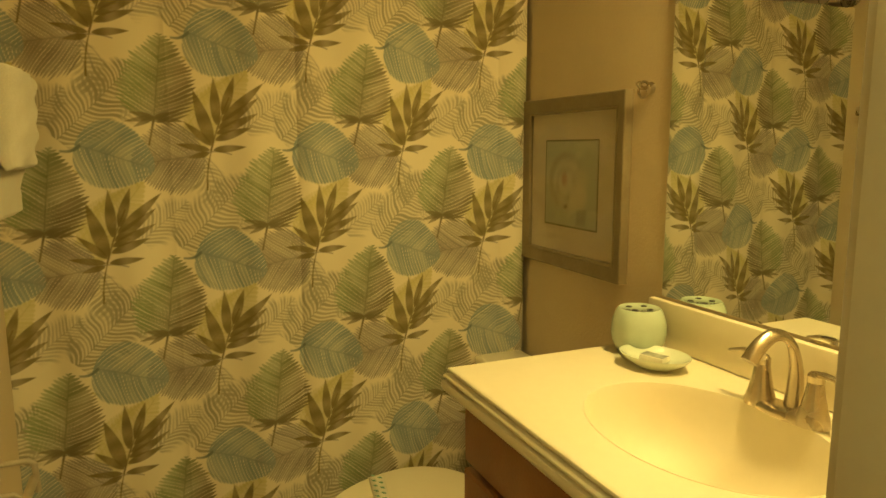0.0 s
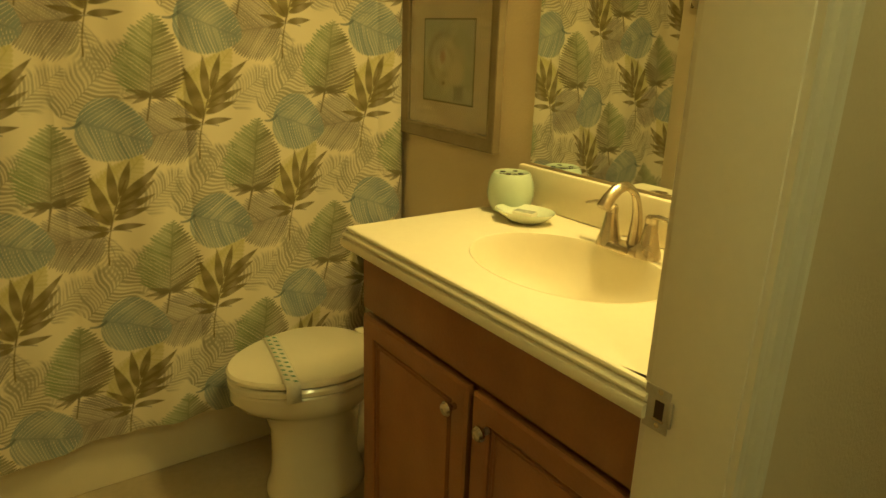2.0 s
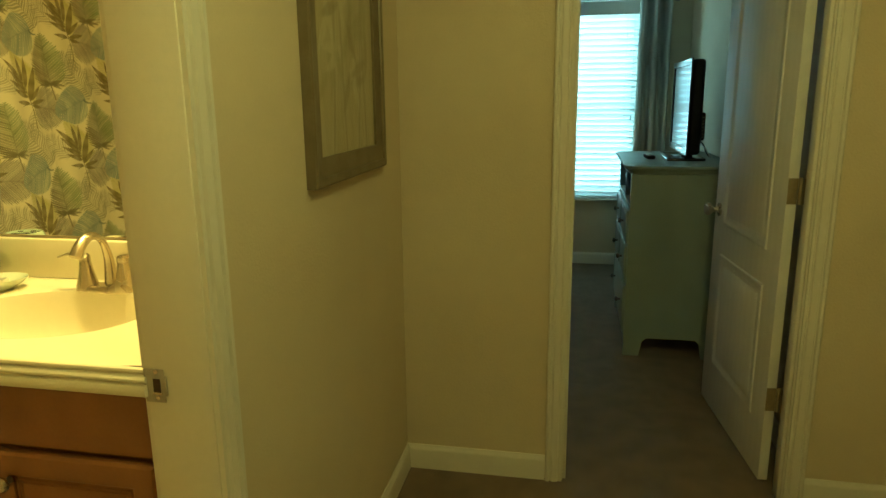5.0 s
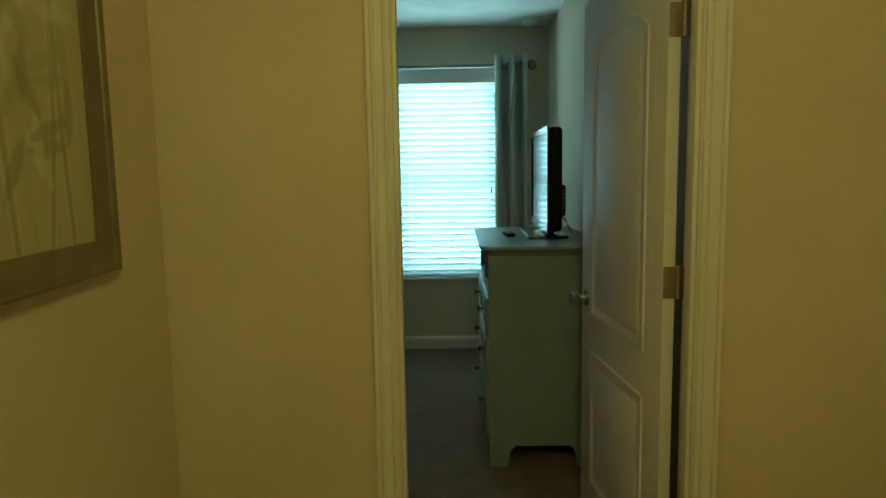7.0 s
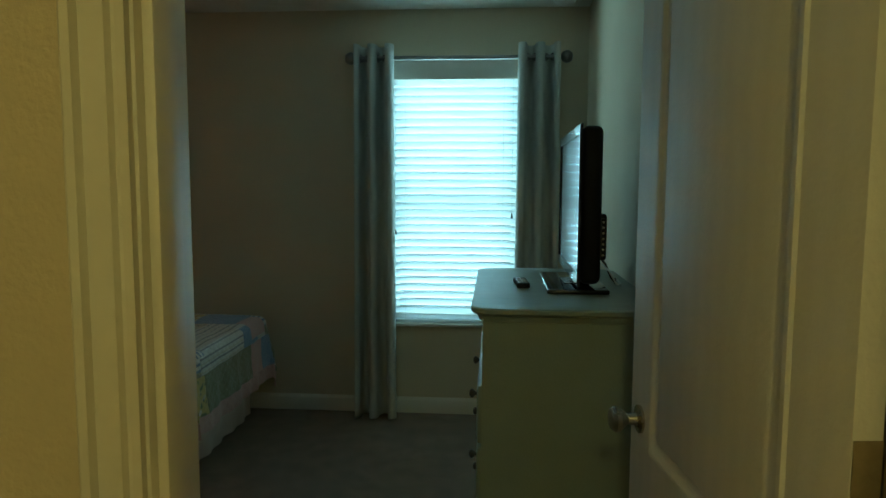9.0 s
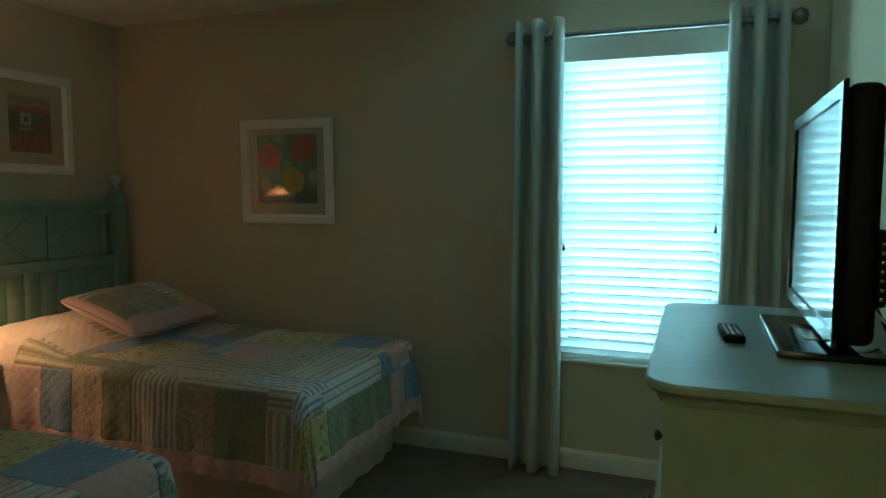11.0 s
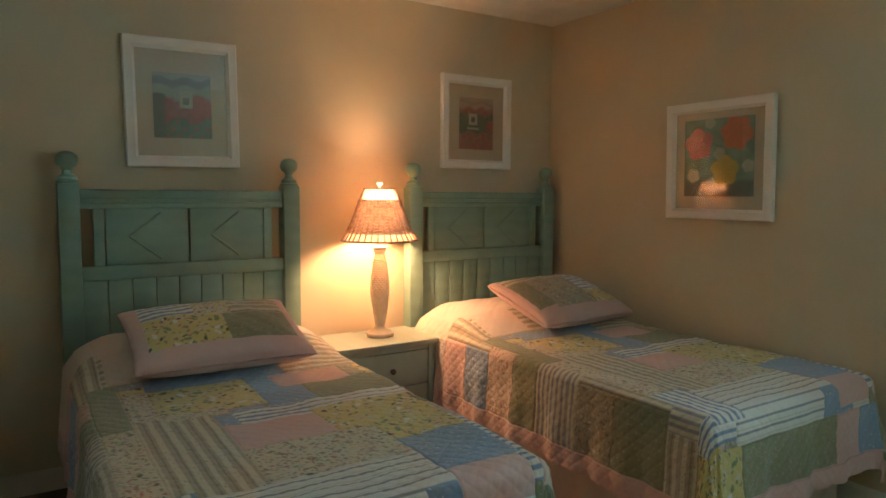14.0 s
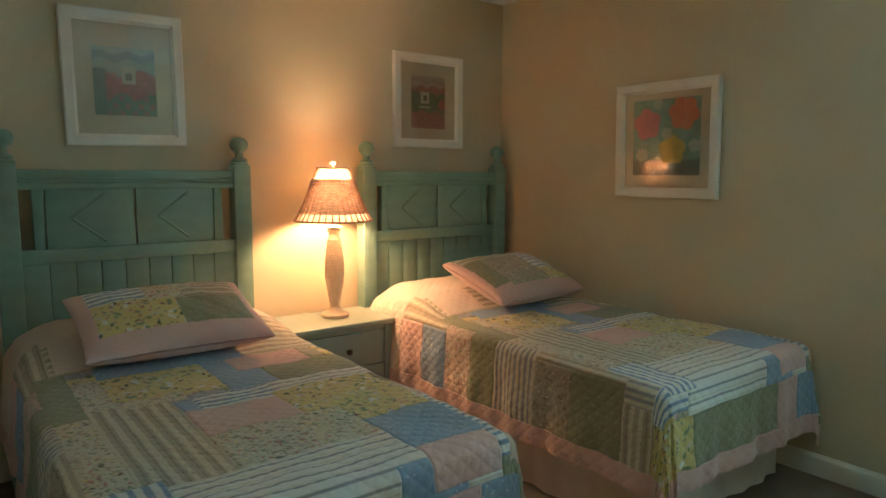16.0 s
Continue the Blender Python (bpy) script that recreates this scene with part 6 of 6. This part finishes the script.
    for f in (0.0, 0.25, 0.5, 0.75, 1.0):
        rings.append([bm.verts.new(((rad(f) - 0.008) * math.cos(a), (rad(f) - 0.008) * math.sin(a), z0 + (z1 - z0) * f)) for a in (2 * math.pi * i / 60 for i in range(60))])
    for a, b in zip(rings, rings[1:]):
        for i in range(60):
            bm.faces.new((a[i], a[(i + 1) % 60], b[(i + 1) % 60], b[i]))
    part("liner", bm, LINER, shade, "thin translucent lining")
    part("cord", tube([(0.0, 0.07, 0.006), (-0.05, 0.11, 0.004), (-0.10, 0.14, 0.004), (-0.10, 0.19, 0.002), (-0.10, 0.205, -0.10)], 0.0028, 8), CORD, ob)
    return ob


wicker_lamp()

# ---- bedroom: pictures ----


def flower_art(u, v):
    c = np.empty(u.shape + (3,))
    c[:] = (0.17, 0.28, 0.20)
    c = mix_paint(c, soft(np.sin(u * 23 + 3 * np.sin(v * 9)) * np.sin(v * 19 + u * 6) - 0.1, 0.8) * 0.6, (0.27, 0.42, 0.32))
    c = mix_paint(c, soft(0.20 - v, 0.06), (0.15, 0.15, 0.135))
    for cx, cy, r, colour, dark, petals in ((0.22, 0.68, 0.215, (0.76, 0.16, 0.18), (0.52, 0.06, 0.09), 5), (0.76, 0.80, 0.225, (0.72, 0.17, 0.045), (0.50, 0.08, 0.02), 6), (0.60, 0.33, 0.20, (0.72, 0.46, 0.04), (0.55, 0.28, 0.02), 5), (0.14, 0.27, 0.095, (0.62, 0.58, 0.46), (0.45, 0.40, 0.25), 5), (0.92, 0.38, 0.085, (0.60, 0.56, 0.45), (0.45, 0.40, 0.25), 5), (0.52, 0.55, 0.08, (0.55, 0.52, 0.40), (0.40, 0.38, 0.22), 5), (0.38, 0.95, 0.08, (0.50, 0.52, 0.42), (0.36, 0.38, 0.25), 5)):
        d, a = np.hypot(u - cx, v - cy), np.arctan2(v - cy, u - cx)
        shape = r * (0.80 + 0.20 * np.abs(np.cos(a * petals / 2 + cx * 9)))
        c = mix_paint(c, soft(shape - d, 0.02), colour)
        c = mix_paint(c, soft(shape - d, 0.02) * np.clip(0.5 + 0.5 * np.cos(a * petals + cx * 18), 0, 1) * np.clip(1 - d / r, 0, 1) * 0.8, dark)
    return c


def garden_art(seed):
    def fn(u, v):
        c = np.empty(u.shape + (3,))
        c[:] = (0.42, 0.44, 0.40)
        c = mix_paint(c, soft(0.62 + 0.06 * np.sin(u * 9 + seed) - v, 0.05), (0.40, 0.07, 0.08))
        c = mix_paint(c, soft(0.28 + 0.05 * np.sin(u * 13 + seed * 2) - v, 0.05), (0.13, 0.19, 0.13))
        c = mix_paint(c, soft(np.sin(u * 31 + seed) * np.sin(v * 27 + seed) - 0.35, 0.4) * (v < 0.62) * 0.7, (0.55, 0.12, 0.12))
        c = mix_paint(c, soft(0.20 - u, 0.06) * (v < 0.68) * 0.85, (0.08, 0.13, 0.10))
        c = mix_paint(c, soft(0.06 - np.abs(v - 0.86 - 0.03 * np.sin(u * 14)), 0.03) * 0.7, (0.12, 0.14, 0.14))
        house = (np.abs(u - 0.56) < 0.11) & (np.abs(v - 0.60) < 0.13)
        c[house] = (0.60, 0.55, 0.46)
        c[(np.abs(u - 0.56) < 0.06) & (np.abs(v - 0.57) < 0.05)] = (0.14, 0.10, 0.09)
        return c
    return fn


def garden_red(u, v):
    c = np.empty(u.shape + (3,))
    c[:] = (0.40, 0.11, 0.085)
    c = mix_paint(c, soft(np.sin(u * 27 + 3 * np.sin(v * 11)) * np.sin(v * 31 + u * 5) - 0.2, 0.6) * 0.55, (0.55, 0.22, 0.16))
    c = mix_paint(c, soft(0.17 + 0.03 * np.sin(u * 15) - np.abs(v - 0.50), 0.06), (0.11, 0.145, 0.085))
    c = mix_paint(c, soft(np.sin(u * 41 + v * 9) * np.sin(v * 37 - u * 7) - 0.3, 0.5) * (np.abs(v - 0.5) < 0.2) * 0.6, (0.20, 0.24, 0.13))
    c = mix_paint(c, soft(0.13 - np.hypot(u - 0.92, (v - 0.46) * 1.2), 0.05), (0.46, 0.09, 0.08))
    c = mix_paint(c, soft(v - 0.80 + 0.03 * np.sin(u * 17), 0.06), (0.50, 0.36, 0.27))
    c = mix_paint(c, soft(0.02 - np.abs(v - 0.90 - 0.03 * np.sin(u * 12)), 0.02) * 0.6, (0.38, 0.16, 0.12))
    house = (np.abs(u - 0.40) < 0.12) & (np.abs(v - 0.58) < 0.11)
    c[house] = (0.60, 0.55, 0.44)
    c[(np.abs(u - 0.40) < 0.055) & (np.abs(v - 0.58) < 0.05)] = (0.16, 0.12, 0.10)
    c[(np.abs(u - 0.40) < 0.17) & (np.abs(v - 0.41) < 0.018)] = (0.52, 0.48, 0.38)
    return c


WHITE_FLAT = [(0, 0), (0, 0.026), (0.006, 0.031), (0.034, 0.027), (0.040, 0.029), (0.050, 0.018), (0.054, 0.016), (0.054, 0.004)]
framed_picture("white-framed print of red, orange and yellow flowers", 0.625, 0.610, WHITE_FLAT, FRAMEWHITE, 0.41, 0.40, flower_art, pose(5.377, 1.925, 1.545, 0, 0, -90) @ pose(0, 0, 0, 1.5, 0, -0.7), drop=0.015, mat=MATTAN)
framed_picture("white-framed print of a red garden cottage above the bed", 0.525, 0.610, WHITE_FLAT, FRAMEWHITE, 0.270, 0.310, garden_art(1.0), pose(3.014, 3.2345, 1.794, 0, -0.8, 0), group="headboard pictures", drop=-0.01, mat=MATTAN)
framed_picture("white-framed print of a red flower garden above the bed", 0.525, 0.570, WHITE_FLAT, FRAMEWHITE, 0.260, 0.320, garden_red, pose(4.766, 3.2345, 1.809, 0, 0, 0), group="headboard pictures", drop=-0.005, mat=MATTAN)
